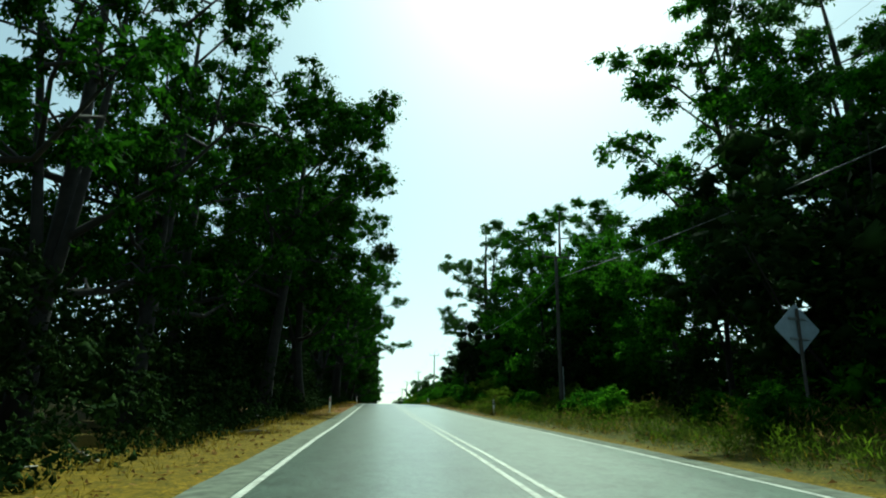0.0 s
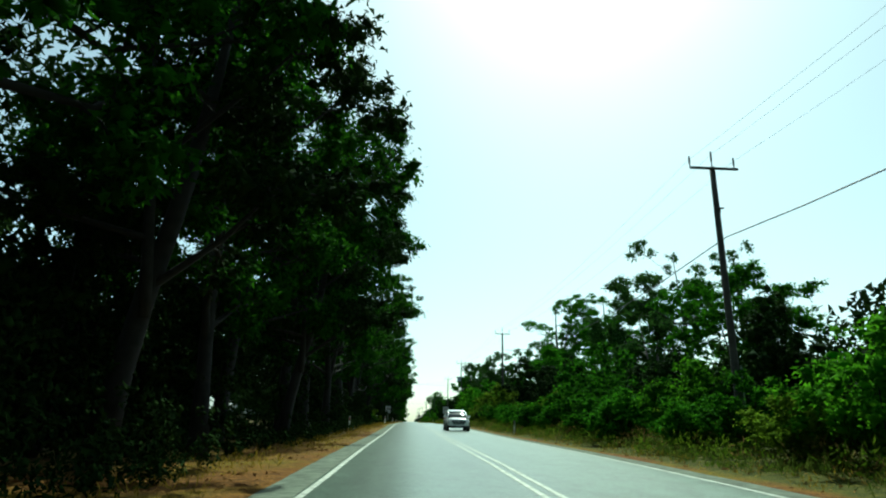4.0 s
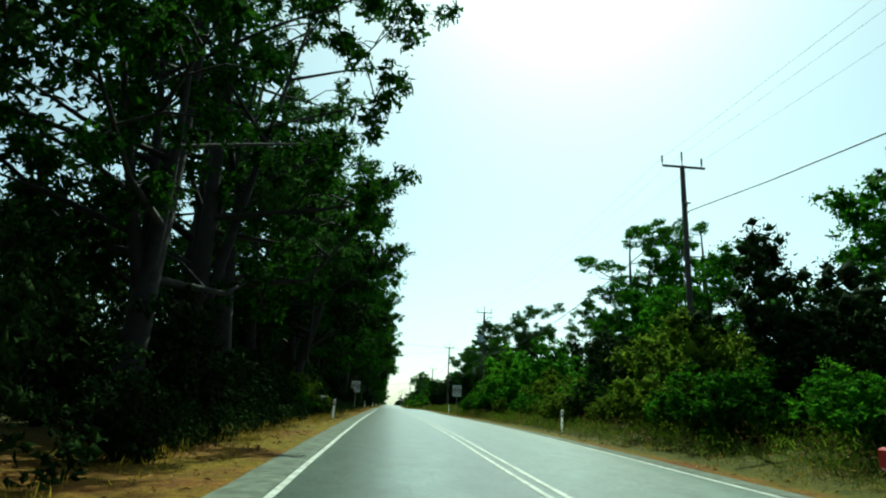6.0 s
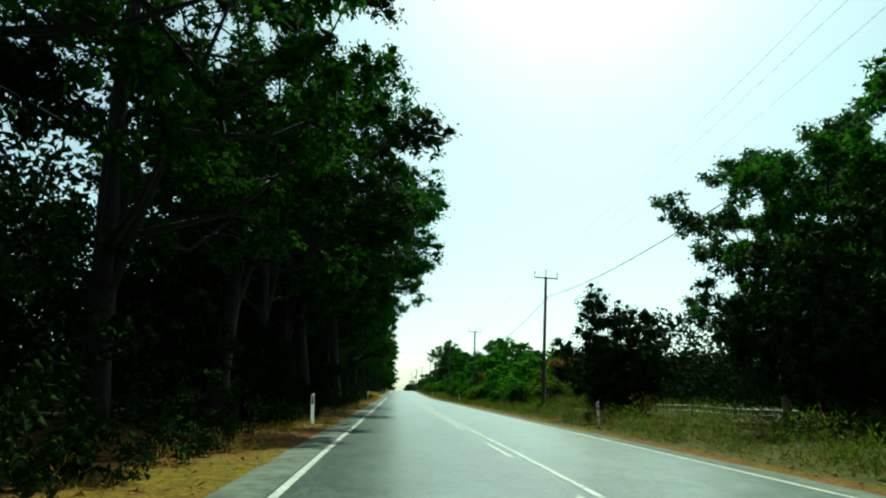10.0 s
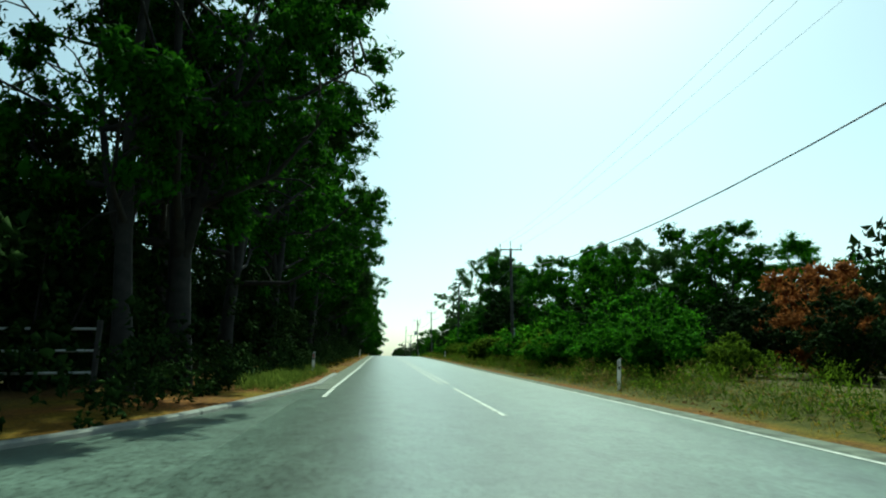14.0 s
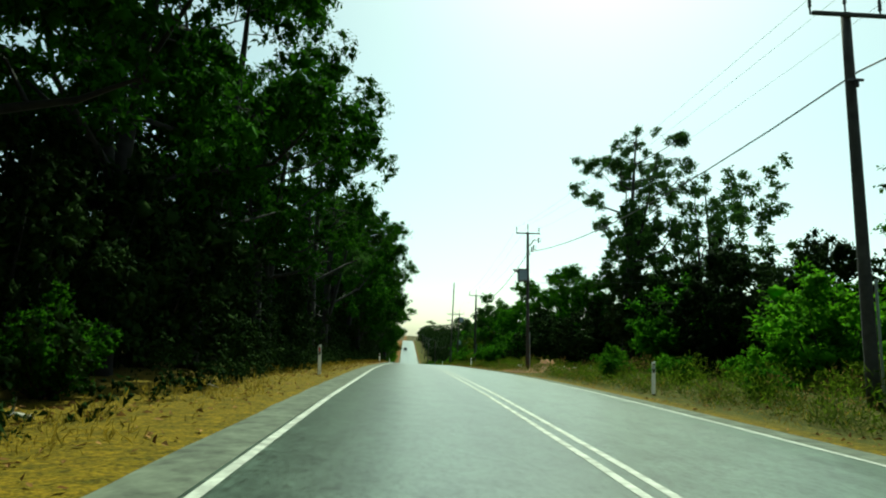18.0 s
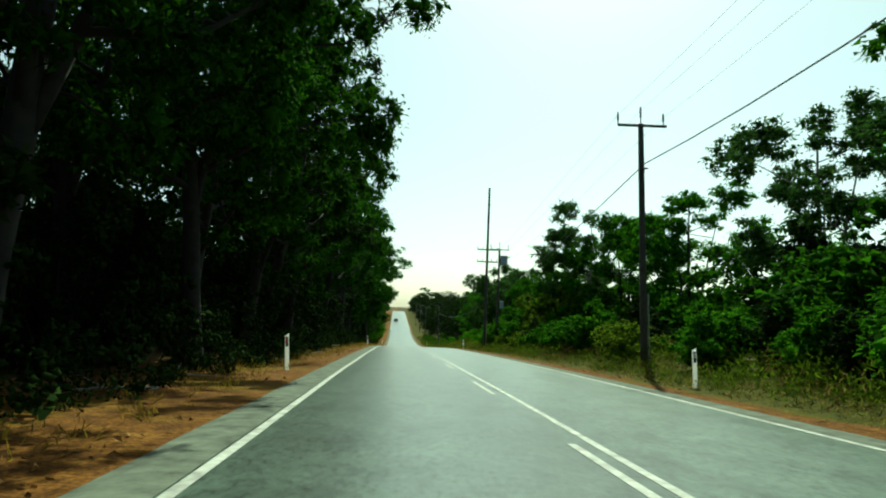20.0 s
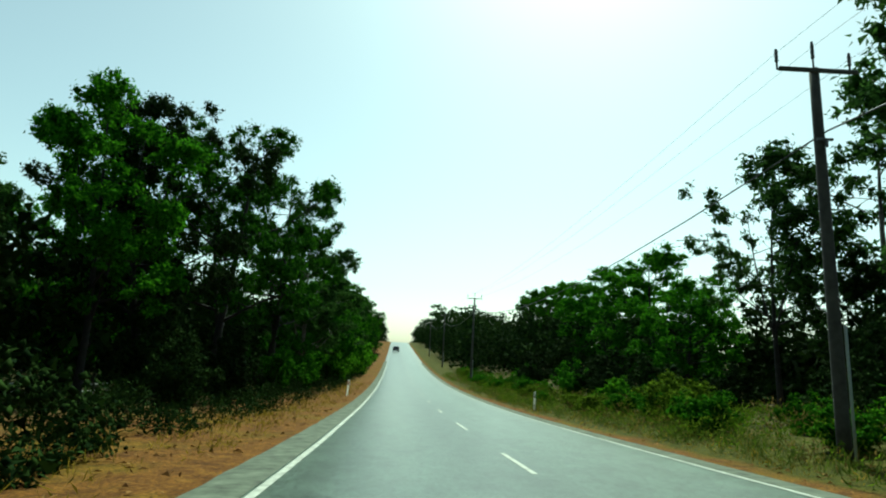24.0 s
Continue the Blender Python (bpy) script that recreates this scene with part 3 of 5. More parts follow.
# ---- trees and shrubs ----
KINDS = {
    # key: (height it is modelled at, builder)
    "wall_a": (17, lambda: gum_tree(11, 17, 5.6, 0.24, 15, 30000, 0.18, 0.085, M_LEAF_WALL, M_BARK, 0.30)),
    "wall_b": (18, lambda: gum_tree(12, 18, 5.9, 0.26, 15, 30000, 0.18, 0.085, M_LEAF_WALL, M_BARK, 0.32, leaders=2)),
    "wall_c": (16, lambda: gum_tree(13, 16, 5.2, 0.22, 14, 28000, 0.18, 0.085, M_LEAF_SHADE, M_BARK, 0.27)),
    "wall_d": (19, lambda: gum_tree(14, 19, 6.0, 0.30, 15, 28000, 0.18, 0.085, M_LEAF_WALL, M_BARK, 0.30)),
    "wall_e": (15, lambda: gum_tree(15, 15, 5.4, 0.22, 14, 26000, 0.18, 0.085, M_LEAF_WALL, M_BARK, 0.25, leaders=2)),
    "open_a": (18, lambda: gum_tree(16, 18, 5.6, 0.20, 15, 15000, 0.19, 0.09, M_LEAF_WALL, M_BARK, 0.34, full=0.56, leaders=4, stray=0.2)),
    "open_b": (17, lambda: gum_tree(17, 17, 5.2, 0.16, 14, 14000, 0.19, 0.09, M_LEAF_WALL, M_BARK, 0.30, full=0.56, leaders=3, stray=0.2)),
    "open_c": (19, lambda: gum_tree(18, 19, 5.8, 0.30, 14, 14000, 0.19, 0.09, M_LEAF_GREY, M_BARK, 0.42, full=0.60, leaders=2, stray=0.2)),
    "back_a": (15, lambda: gum_tree(21, 15, 5.2, 0.10, 11, 9000, 0.34, 0.17, M_LEAF_SHADE, M_BARK, 0.24)),
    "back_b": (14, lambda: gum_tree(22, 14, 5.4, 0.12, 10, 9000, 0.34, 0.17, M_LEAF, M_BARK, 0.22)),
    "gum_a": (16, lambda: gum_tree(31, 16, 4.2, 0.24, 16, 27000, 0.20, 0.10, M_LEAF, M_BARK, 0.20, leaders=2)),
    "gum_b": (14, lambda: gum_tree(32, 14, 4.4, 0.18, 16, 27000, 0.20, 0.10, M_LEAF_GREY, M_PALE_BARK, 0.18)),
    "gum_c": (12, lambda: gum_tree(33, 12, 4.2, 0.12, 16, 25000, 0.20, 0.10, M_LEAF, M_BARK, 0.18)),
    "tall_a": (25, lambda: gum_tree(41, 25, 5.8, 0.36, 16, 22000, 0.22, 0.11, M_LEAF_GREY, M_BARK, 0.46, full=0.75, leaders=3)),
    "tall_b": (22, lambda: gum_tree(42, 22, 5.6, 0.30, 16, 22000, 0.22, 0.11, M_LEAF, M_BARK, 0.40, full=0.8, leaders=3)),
    "sparse": (13, lambda: gum_tree(43, 13, 4.6, 0.34, 11, 7000, 0.20, 0.10, M_LEAF_GREY, M_BARK, 0.17, full=0.6, leaders=3, stray=0.2)),
    "dark": (8, lambda: shrub(51, 8, 4.2, 18, 13000, 0.19, 0.10, M_LEAF_SHADE)),
    "bush": (4, lambda: shrub(52, 4, 2.6, 14, 8000, 0.15, 0.075, M_LEAF)),
    "bright": (4, lambda: shrub(53, 4, 2.7, 14, 8000, 0.15, 0.07, M_LEAF_BRIGHT)),
    "olive": (4, lambda: shrub(54, 4, 2.8, 14, 8000, 0.15, 0.07, M_LEAF_OLIVE)),
    "rust": (4.5, lambda: shrub(55, 4.5, 2.6, 14, 7000, 0.15, 0.075, M_LEAF_RUST)),
    "low": (1.5, lambda: shrub(56, 1.5, 1.3, 10, 2500, 0.13, 0.055, M_LEAF_BRIGHT)),
    "front": (4, lambda: shrub(63, 4, 2.8, 14, 9000, 0.17, 0.075, M_LEAF, "verge_bush")),
    "front_olive": (4, lambda: shrub(64, 4, 2.8, 14, 9000, 0.17, 0.07, M_LEAF_OLIVE, "verge_bush")),
    "thicket": (6, lambda: shrub(59, 6, 2.7, 16, 9000, 0.19, 0.09, M_LEAF_SHADE, "thicket")),
    "under": (3.2, lambda: shrub(58, 3.2, 2.4, 12, 3500, 0.2, 0.09, M_LEAF_SHADE)),
}
WORDS = {
    "wall": ("gum tree by the verge with a dense low crown, green darkened for shade", "tree"),
    "open": ("open gum tree with forked bare limbs and small leaf clumps", "tree"),
    "back": ("dark gum tree standing deep in the roadside wood", "tree"),
    "gum": ("slender gum tree with a rounded dark green crown", "tree"),
    "tall": ("tall gum tree with a bare trunk and clumped crown", "tree"),
    "sparse": ("thin gum tree with an open, airy crown", "tree"),
    "dark": ("large dark green rounded shrub beside the road", "shrub"),
    "bush": ("mid-green leafy shrub beside the road", "shrub"),
    "bright": ("bright green leafy shrub beside the road", "shrub"),
    "olive": ("yellow-green shrub on the dry verge", "shrub"),
    "rust": ("rust-coloured shrub with dying leaves", "shrub"),
    "low": ("low bright green shrub on the verge", "shrub"),
    "front": ("leafy bush at the edge of the dry verge", "bush"),
    "thicket": ("dense thicket closing the foot of the trees, leaves darkened for shade", "thicket"),
    "under": ("dark shrub in the shade under the trees", "shrub"),
}
GROUPS = {"thicket": "thickets under the trees", "wall": "trees along the near verge", "open": "trees along the near verge", "back": "trees in the wood", "under": "shrubs under the trees"}
spin = random.Random(8)


def plant(key, x, y, h, wide=1.0, turn=None):
    model, build = KINDS[key]
    s = h / model
    m = pose(x, y, ground_z(x, y) - 0.05, 0, 0, spin.random() * 360 if turn is None else turn) @ Matrix.Diagonal((s * wide, s * wide, s, 1))
    kind = key.split("_")[0]
    label, category = WORDS[kind]
    return put_plant(key, build, m, label, category, GROUPS.get(kind, "roadside " + category + "s"))


# stretches where the sky shows between the limbs of the roadside trees
AIRY = ((-20, 34), (60, 84), (158, 182), (268, 274), (384, 392), (449, 466), (503, 522), (586, 612))


def airy(y):
    return any(a < y < b for a, b in AIRY)


GAPS = ((140.7, -1.92, 148.0, -2.2), (127.8, -1.83, 133.8, -2.2), (54.0, -1.25, 62.5, -1.95), (583.5, -1.5, 589.0, -1.75))


def in_gap(x, y, margin=0.0, gaps=GAPS):
    """The openings between the trees; through the first two of them the house is seen."""
    return any(a + sa * (x + 8) - margin < y < b + sb * (x + 8) + margin for a, sa, b, sb in gaps)


def left_wall():
    r = random.Random(3)
    y, i = 17.0, 0
    while y < 634:
        if not 346 < y < 377 and not in_gap(-9.0, y, 0, GAPS[2:]):
            thin = airy(y)
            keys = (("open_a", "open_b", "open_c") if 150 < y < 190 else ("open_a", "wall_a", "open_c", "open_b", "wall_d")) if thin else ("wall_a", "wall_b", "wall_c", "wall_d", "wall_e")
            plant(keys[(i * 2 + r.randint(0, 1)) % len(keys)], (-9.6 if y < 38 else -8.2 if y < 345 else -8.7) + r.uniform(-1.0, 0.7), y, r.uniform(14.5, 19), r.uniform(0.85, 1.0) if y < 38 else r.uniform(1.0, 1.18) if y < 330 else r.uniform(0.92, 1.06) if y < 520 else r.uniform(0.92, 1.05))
            for _ in range(2):
                tx, ty = -10.6 + r.uniform(-1.2, 0.8), y + r.uniform(-3, 3)
                if not in_gap(tx, ty, 2.5):
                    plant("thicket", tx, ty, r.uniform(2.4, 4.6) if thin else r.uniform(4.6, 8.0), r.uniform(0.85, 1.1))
        y += r.uniform(4.6, 6.4)
        i += 1


RIGHT = [
    ("tall_b", 17, 36, 26), ("tall_a", 21.5, 33, 26), ("gum_a", 16, 27, 15), ("tall_a", 12, 85, 25), ("tall_b", 15, 59, 20), ("tall_b", 17, 79, 24.5), ("gum_b", 15, 108, 17), ("gum_c", 15, 50, 14), ("dark", 11, 47, 7),
    ("dark", 12, 64, 6), ("dark", 13, 95, 7), ("gum_c", 17, 118, 12), ("dark", 12, 128, 6), ("gum_c", 17, 139, 10),
    ("sparse", 27, 167, 20), ("gum_b", 27, 176, 18), ("gum_c", 26.5, 182, 15), ("tall_b", 30, 229, 26.5), ("tall_b", 38, 231, 29), ("gum_b", 27, 224, 16), ("gum_c", 26, 219, 15), ("dark", 18, 222, 9), ("dark", 14, 216, 8), ("dark", 16, 206, 8), ("dark", 14, 196, 7), ("gum_c", 18, 190, 11), ("dark", 12.5, 175, 8.0), ("dark", 13, 165, 7),
    ("olive", 9.0, 176, 4.6), ("bright", 9, 209, 6.0), ("bright", 9.5, 214, 5.6), ("bush", 11, 205, 7), ("olive", 9.4, 195, 3.6),
    ("dark", 17, 262, 6.5), ("dark", 21, 270, 8), ("dark", 24, 257, 7), ("dark", 19, 282, 7.5), ("gum_b", 27, 290, 15), ("gum_b", 16.3, 241, 15.5), ("sparse", 26, 245, 17), ("gum_b", 22, 284, 15.5), ("gum_a", 16.5, 271, 15.5), ("gum_b", 20, 277, 15.5), ("gum_b", 16.8, 264.5, 12.2), ("dark", 14, 268, 7),
    ("dark", 10.5, 274, 7.4), ("dark", 8.6, 286.5, 6.5), ("dark", 10.4, 289, 6.0), ("gum_b", 15.8, 284, 14), ("gum_a", 14, 278, 12.5), ("bush", 10.5, 221, 4.6),
    ("bush", 13, 342, 9), ("bright", 8.8, 320, 4.0), ("bush", 10, 325, 3.8), ("bush", 17, 344, 7.5), ("bush", 18, 333, 7), ("rust", 12.5, 307, 4.4), ("olive", 10, 306, 2.9), ("bush", 13, 302, 4), ("bush", 12.5, 313, 4.4),
    ("gum_a", 30, 450, 19), ("gum_b", 27, 428, 14.5), ("gum_c", 30, 418, 14.5), ("gum_c", 34, 412, 12), ("gum_b", 34, 431, 15), ("gum_a", 15.0, 447, 15), ("dark", 13.5, 499, 7.5), ("dark", 11, 398, 4.2), ("rust", 18, 389, 5.6),
    ("rust", 21, 392, 5.8), ("olive", 7.2, 398, 2.3), ("gum_a", 20, 418, 11), ("gum_c", 22, 424, 11), ("gum_c", 17, 427, 12), ("gum_c", 17, 486, 11.5), ("gum_b", 22, 490, 13.5), ("gum_c", 25, 484, 13), ("bright", 9.5, 422, 3.2),
    ("gum_b", 14.5, 451, 16.5), ("gum_b", 16.5, 445, 14), ("dark", 13, 436, 8.6), ("gum_b", 16.5, 435, 11), ("bright", 9.2, 448, 3.8), ("bush", 9, 462, 2.8),
    ("sparse", 24.5, 521, 19.5), ("sparse", 20.7, 515, 16.0), ("dark", 17, 515, 9.5), ("dark", 20, 507, 8.5), ("gum_b", 13.7, 481, 9), ("gum_b", 18.9, 484, 9), ("dark", 18.5, 498, 8), ("gum_c", 16, 464, 8), ("bush", 10.5, 476, 3.2), ("bush", 11, 470, 5), ("bright", 9.2, 460, 2.3),
    ("olive", 9.2, 456, 2.5), ("dark", 14.5, 494, 6.0), ("dark", 12, 531, 6.5), ("gum_c", 16, 537, 12), ("gum_b", 17.5, 549, 12.8), ("gum_c", 14.4, 566, 10.4), ("gum_c", 14.5, 556, 10),
    ("gum_b", 18.4, 645, 17.5), ("gum_c", 25, 639, 14.2), ("gum_a", 16, 601, 10.5), ("gum_c", 15, 606, 7), ("gum_c", 33, 761, 19), ("gum_b", 16, 866, 17), ("gum_c", 20, 680, 13), ("gum_b", 22, 657, 17), ("gum_b", 27, 650, 17), ("gum_c", 22, 646, 12), ("dark", 17, 640, 7), ("dark", 21, 634, 7), ("dark", 18, 652, 7.5), ("dark", 24, 668, 8), ("dark", 17, 672, 7),
    ("tall_b", -15.3, 372.5, 22), ("gum_c", -20, 376, 13), ("bush", 9.3, 363.3, 3.0), ("bush", 8.4, 360.5, 2.4), ("olive", 10.4, 359, 3.4), ("gum_b", 19.5, 638, 15.5), ("bush", 10.5, 620, 3.2), ("low", 9, 641, 1.9), ("sparse", 16.5, 658, 12.4), ("gum_c", 16.6, 668, 8.5), ("gum_c", 26, 709, 16.5), ("gum_a", 27, 745, 18), ("bush", 9.5, 669, 2.8),
    ("olive", 11, 571, 6), ("gum_c", 14, 578, 9), ("gum_b", 13, 571, 12), ("bush", 10, 582, 4), ("bright", 9, 613, 2.4), ("bright", 8.5, 610, 2.0), ("dark", 11.5, 645, 3.5), ("gum_c", 20, 590, 9), ("gum_c", 21, 612, 9),
]
LEFT_END = [("thicket", -13, 375, 5), ("thicket", -16, 374.5, 6), ("thicket", -19.5, 374, 6), ("thicket", -23, 374, 6), ("wall_e", 21, 531, 15.5, 0.8), ("tall_a", 15.5, 517.6, 22), ("dark", 20, 527, 8), ("dark", 23, 535, 8.5), ("dark", 17.5, 530, 7), ("dark", 26, 522, 8), ("dark", 25, 545, 8), ("gum_c", 19, 541, 11), ("gum_c", 28, 531, 12), ("wall_c", 18.5, 524, 11, 0.7), ("sparse", -13.5, 66, 14), ("sparse", -18, 76, 15), ("sparse", -12.5, 593, 13), ("sparse", -17, 599, 14), ("wall_a", -6.5, 45, 16, 1.12), ("back_b", -37, 206, 15), ("back_a", -31, 211, 16), ("back_b", -45, 212, 17), ("back_a", -52, 190, 16), ("back_a", -44, 199, 14), ("back_a", -42, 216, 14), ("back_b", -47, 206, 14), ("back_a", -41, 226, 15), ("back_b", -50, 196, 15), ("back_a", -46, 184, 14), ("back_b", -48, 172, 13),
            ("tall_a", -9.6, 586.5, 19, 0.9), ("gum_a", -10.5, 10, 15), ("gum_a", -12.5, 4, 16),
            ("open_a", -6.6, 76, 18, 1.32), ("open_b", -7.8, 172, 18, 1.05), ("wall_e", -7.0, 222, 16, 0.95), ("wall_a", -6.6, 287, 17, 1.3), ("wall_d", -6.4, 300.5, 19, 1.3), ("wall_b", -8.2, 312, 18, 1.1), ("wall_b", -8.3, 470, 19, 1.0), ("thicket", -6.5, 288, 3.4, 0.9), ("thicket", -6.9, 292, 4.2, 0.9), ("under", -6.3, 284.5, 1.7), ("thicket", -7.0, 280, 3.6), ("thicket", -6.9, 161, 3.2, 0.9), ("under", -6.5, 165, 1.6), ("thicket", -7.2, 169, 3.8), ("thicket", -6.9, 213, 3.8), ("thicket", -7.0, 226, 4.4), ("thicket", -7.0, 236, 3.8), ("wall_b", -7.4, 540, 17, 0.95), ("wall_d", -7.0, 631, 19, 1.22), ("wall_d", -8.5, 437, 18, 1.0), ("open_a", -7.6, 380, 17.5, 1.12),
            ("gum_a", -12.8, 651.5, 12), ("wall_c", -12.5, 656, 13.8, 0.95), ("wall_e", -11.5, 662, 15.6, 0.95), ("wall_a", -10.4, 671, 15.8, 0.9), ("gum_b", -9.5, 679, 13, 1.1), ("gum_c", -9.5, 688, 11.5), ("gum_a", -9.5, 698, 12), ("gum_b", -9.5, 709, 12), ("gum_c", -9.5, 720, 12),
            ("gum_a", -9.5, 732, 12), ("gum_b", -9.5, 745, 12.5), ("gum_c", -9.5, 758, 12.5), ("gum_b", -17, 648, 10), ("gum_c", -18, 662, 11), ("dark", -12, 655, 4.5), ("dark", -13, 665, 4.5), ("dark", -11, 676, 4.5), ("dark", -11, 692, 5)]


def low_growth(y):
    """Stretches of the bank where the shrubs stay low."""
    return 0.55 if y > 595 else 0.5 if 466 < y < 502 else 0.6 if y < 58 else 1.0


def right_side():
    for key, x, y, h in RIGHT:
        plant(key, x, y, h, 1.15 if key[:4] in ("tall", "gum_") and not (255 < y < 300 or 434 < y < 456) else 1.0)
    for key, x, y, h, *wide in LEFT_END:
        plant(key, x, y, h, *wide)
    r = random.Random(17)
    y = 6.0
    while y < 720:
        open_ground = 222 < y < 301 or 352 < y < 381 or 502 < y < 530 or 585 < y < 606
        if not open_ground:
            plant(r.choice(("front", "front", "front_olive")), r.uniform(6.7, 8.2), y + 1.5, r.uniform(1.3, 2.6) * low_growth(y), 1.3)
            plant(r.choice(("bush", "olive", "bright", "dark", "bush")), r.uniform(7.6, 10), y, r.uniform(1.6, 3.4) * low_growth(y), 1.15)
        y += r.uniform(3.6, 6.0)
    y = 10.0
    while y < 700:
        if not (222 < y < 300 or 352 < y < 378 or 503 < y < 520 or 585 < y < 606):
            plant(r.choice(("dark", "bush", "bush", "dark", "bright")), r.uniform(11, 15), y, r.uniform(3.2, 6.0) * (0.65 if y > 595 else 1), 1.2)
        y += r.uniform(5.0, 8.0)
    y = 12.0
    while y < 112:
        plant(r.choice(("gum_a", "gum_c", "dark")), r.uniform(11.5, 16), y, r.uniform(8, 14), 1.2)
        y += r.uniform(6.0, 8.0)


left_wall()
right_side()


def woodland(name, seed, x0, x1, y0, y1, tall, clumps, leaves, label, holes=(), spray=0.55, size=(0.9, 1.9)):
    rng = np.random.default_rng(seed)
    c, s = [], []
    for _ in range(int(clumps * 1.35)):
        x, y = rng.uniform(x0, x1), rng.uniform(y0, y1)
        if any(a < y < b and x > edge for a, b, edge in holes) or -60 < x < 0 and in_gap(x, y, 0, GAPS[2:]):
            continue
        if -30 < x < -10 and airy(y + 8) and not 136 < y < 166 and rng.random() < 0.75:
            continue
        top = tall * (0.75 + 0.5 * noise.noise((x * 0.05, y * 0.06, seed)))
        low = 3.6 + 0.11 * (-8 - x) if -28 < x < 0 and in_gap(x, y, 1.5, GAPS[:2]) else 0.5
        if low > top:
            continue
        c.append((x, y, rng.uniform(low, top)))
        s.append(rng.uniform(*size))
    c = np.array(c)
    # near-black sprays: the shade inside the wood is put into their colour
    me = leaf_mesh(name, rng, c, np.array(s), len(c) * leaves, spray, spray * 0.64, M_LEAF_SHADE, 0.2, 0.85)
    co = np.empty(len(me.vertices) * 3)
    me.vertices.foreach_get("co", co)
    co = co.reshape(-1, 3)
    co[:, 2] += np.array([road_z(y) for y in co[:, 1]])
    me.vertices.foreach_set("co", co.ravel())
    me.update()
    tagged(new(name, me), label, "woodland", kind="stuff")


def clumps(name, seed, n, place, leaves, length, width, mat, label, category, core=4, droop=0.2, solid=0.0):
    """A mass of plants that nobody could count: place(rng) gives x, y, height above ground and size of a clump."""
    rng = np.random.default_rng(seed)
    got = [place(rng) for _ in range(n)]
    c = np.array([(x, y, ground_z(x, y) + 100 + h) for x, y, h, s in got])
    me = leaf_mesh(name, rng, c, np.array([s for *_, s in got]), leaves, length, width, mat, droop, 0.8, leaves // core if core else 0, solid)
    co = np.empty(len(me.vertices) * 3)
    me.vertices.foreach_get("co", co)
    co[2::3] -= 100
    me.vertices.foreach_set("co", co)
    me.update()
    return tagged(new(name, me), label, category, kind="stuff")


def under_place(rng):
    while True:
        x, y = -6.0 - 7.0 * rng.random() ** 1.5, rng.uniform(-20, 640)
        if not (346 < y < side_far(x) + 0.9) and not 584 < y < 591 and not (-13 < x < -7.5 and 371 < y < 378.6):
            break
    # low growth in the openings darkens ground that lies in shade
    if in_gap(x, y, 0.6, GAPS[:2]):
        return x, y, rng.uniform(0.05, 0.45), rng.uniform(0.25, 0.4)
    top = (0.45 + 1.7 * (-6.0 - x)) * (1 + 0.7 * noise.noise((x * 0.2, y * 0.15, 2.0)))
    return x, y, rng.uniform(0.05, max(0.2, min(top, 5.5))), rng.uniform(0.25, 0.4) if x > -7.2 else rng.uniform(0.35, 0.75)


def fringe_place(rng):
    while True:
        y = rng.uniform(-20, 640)
        # this front traces the edge of tree shade, which the dark shrubs imitate
        front = (-5.35 if 195 < y < 346 else -5.15 if 386 < y < 466 else -5.9) + 0.25 * noise.noise((1.0, y * 0.2, 3.0))
        x = front - rng.uniform(0, 1.7)
        if not (346 < y < side_far(x) + 0.9) and not in_gap(x, y, 0.6, GAPS[:2]) and noise.noise((0.0, y * 0.12, 5.0)) > -0.25:
            break
    return x, y, rng.uniform(0.03, 0.2 + 0.75 * (front - x)), rng.uniform(0.16, 0.38)


def heath_place(rng):
    while True:
        x, y = 5.2 + abs(rng.normal()) * 4.0, rng.uniform(0, 720)
        if not (355 < y < 380 and x > 7) and not (503 < y < 516):
            break
    s = rng.uniform(0.25, 0.6)
    return x, y, rng.uniform(0.03, 0.12 + 0.5 * min(1, (x - 4.8) / 3)), s


def left_heath_place(rng):
    x, y = -6.1 - abs(rng.normal()) * 4, rng.uniform(630, 790)
    return x, y, rng.uniform(0.05, min(0.9, 0.15 - 0.25 * (x + 6.1))), rng.uniform(0.2, 0.5)


def tuft_place(rng):
    side = rng.random() < 0.45
    x = rng.uniform(-6.4, -4.7) if side else rng.uniform(4.5, 8.0)
    y = rng.uniform(0, 690)
    while 356 < y < 385 and x < 0:
        y = rng.uniform(0, 690)
    return x, y, 0.04, rng.uniform(0.12, 0.3)


clumps("undergrowth", 71, 7500, under_place, 210000, 0.15, 0.075, M_LEAF_SHADE, "tangled undergrowth beneath the trees, leaves darkened for shade", "undergrowth", 5, 0.2, 0.5)
clumps("undergrowth", 70, 4600, fringe_place, 110000, 0.13, 0.055, M_LEAF_SHADE, "dark low shrubs standing in for tree shade along the wood", "undergrowth", 6, 0.1, 0.3)
clumps("heath", 72, 5200, heath_place, 330000, 0.16, 0.035, M_LEAF_OLIVE, "low olive and brown heath scrub on the bank", "scrub", 0, -0.4)
clumps("heath", 73, 2200, heath_place, 100000, 0.15, 0.028, M_HEATH_BROWN, "low dry brown scrub on the bank", "scrub", 0, -0.4)
clumps("heath", 74, 1500, left_heath_place, 90000, 0.16, 0.05, M_LEAF_SHADE, "low dark scrub under the trees", "scrub", 0, -0.2)
clumps("grass", 75, 8000, tuft_place, 120000, 0.13, 0.018, M_GRASS, "tufts of dry yellow grass along the verges", "grass", 0, -0.9)


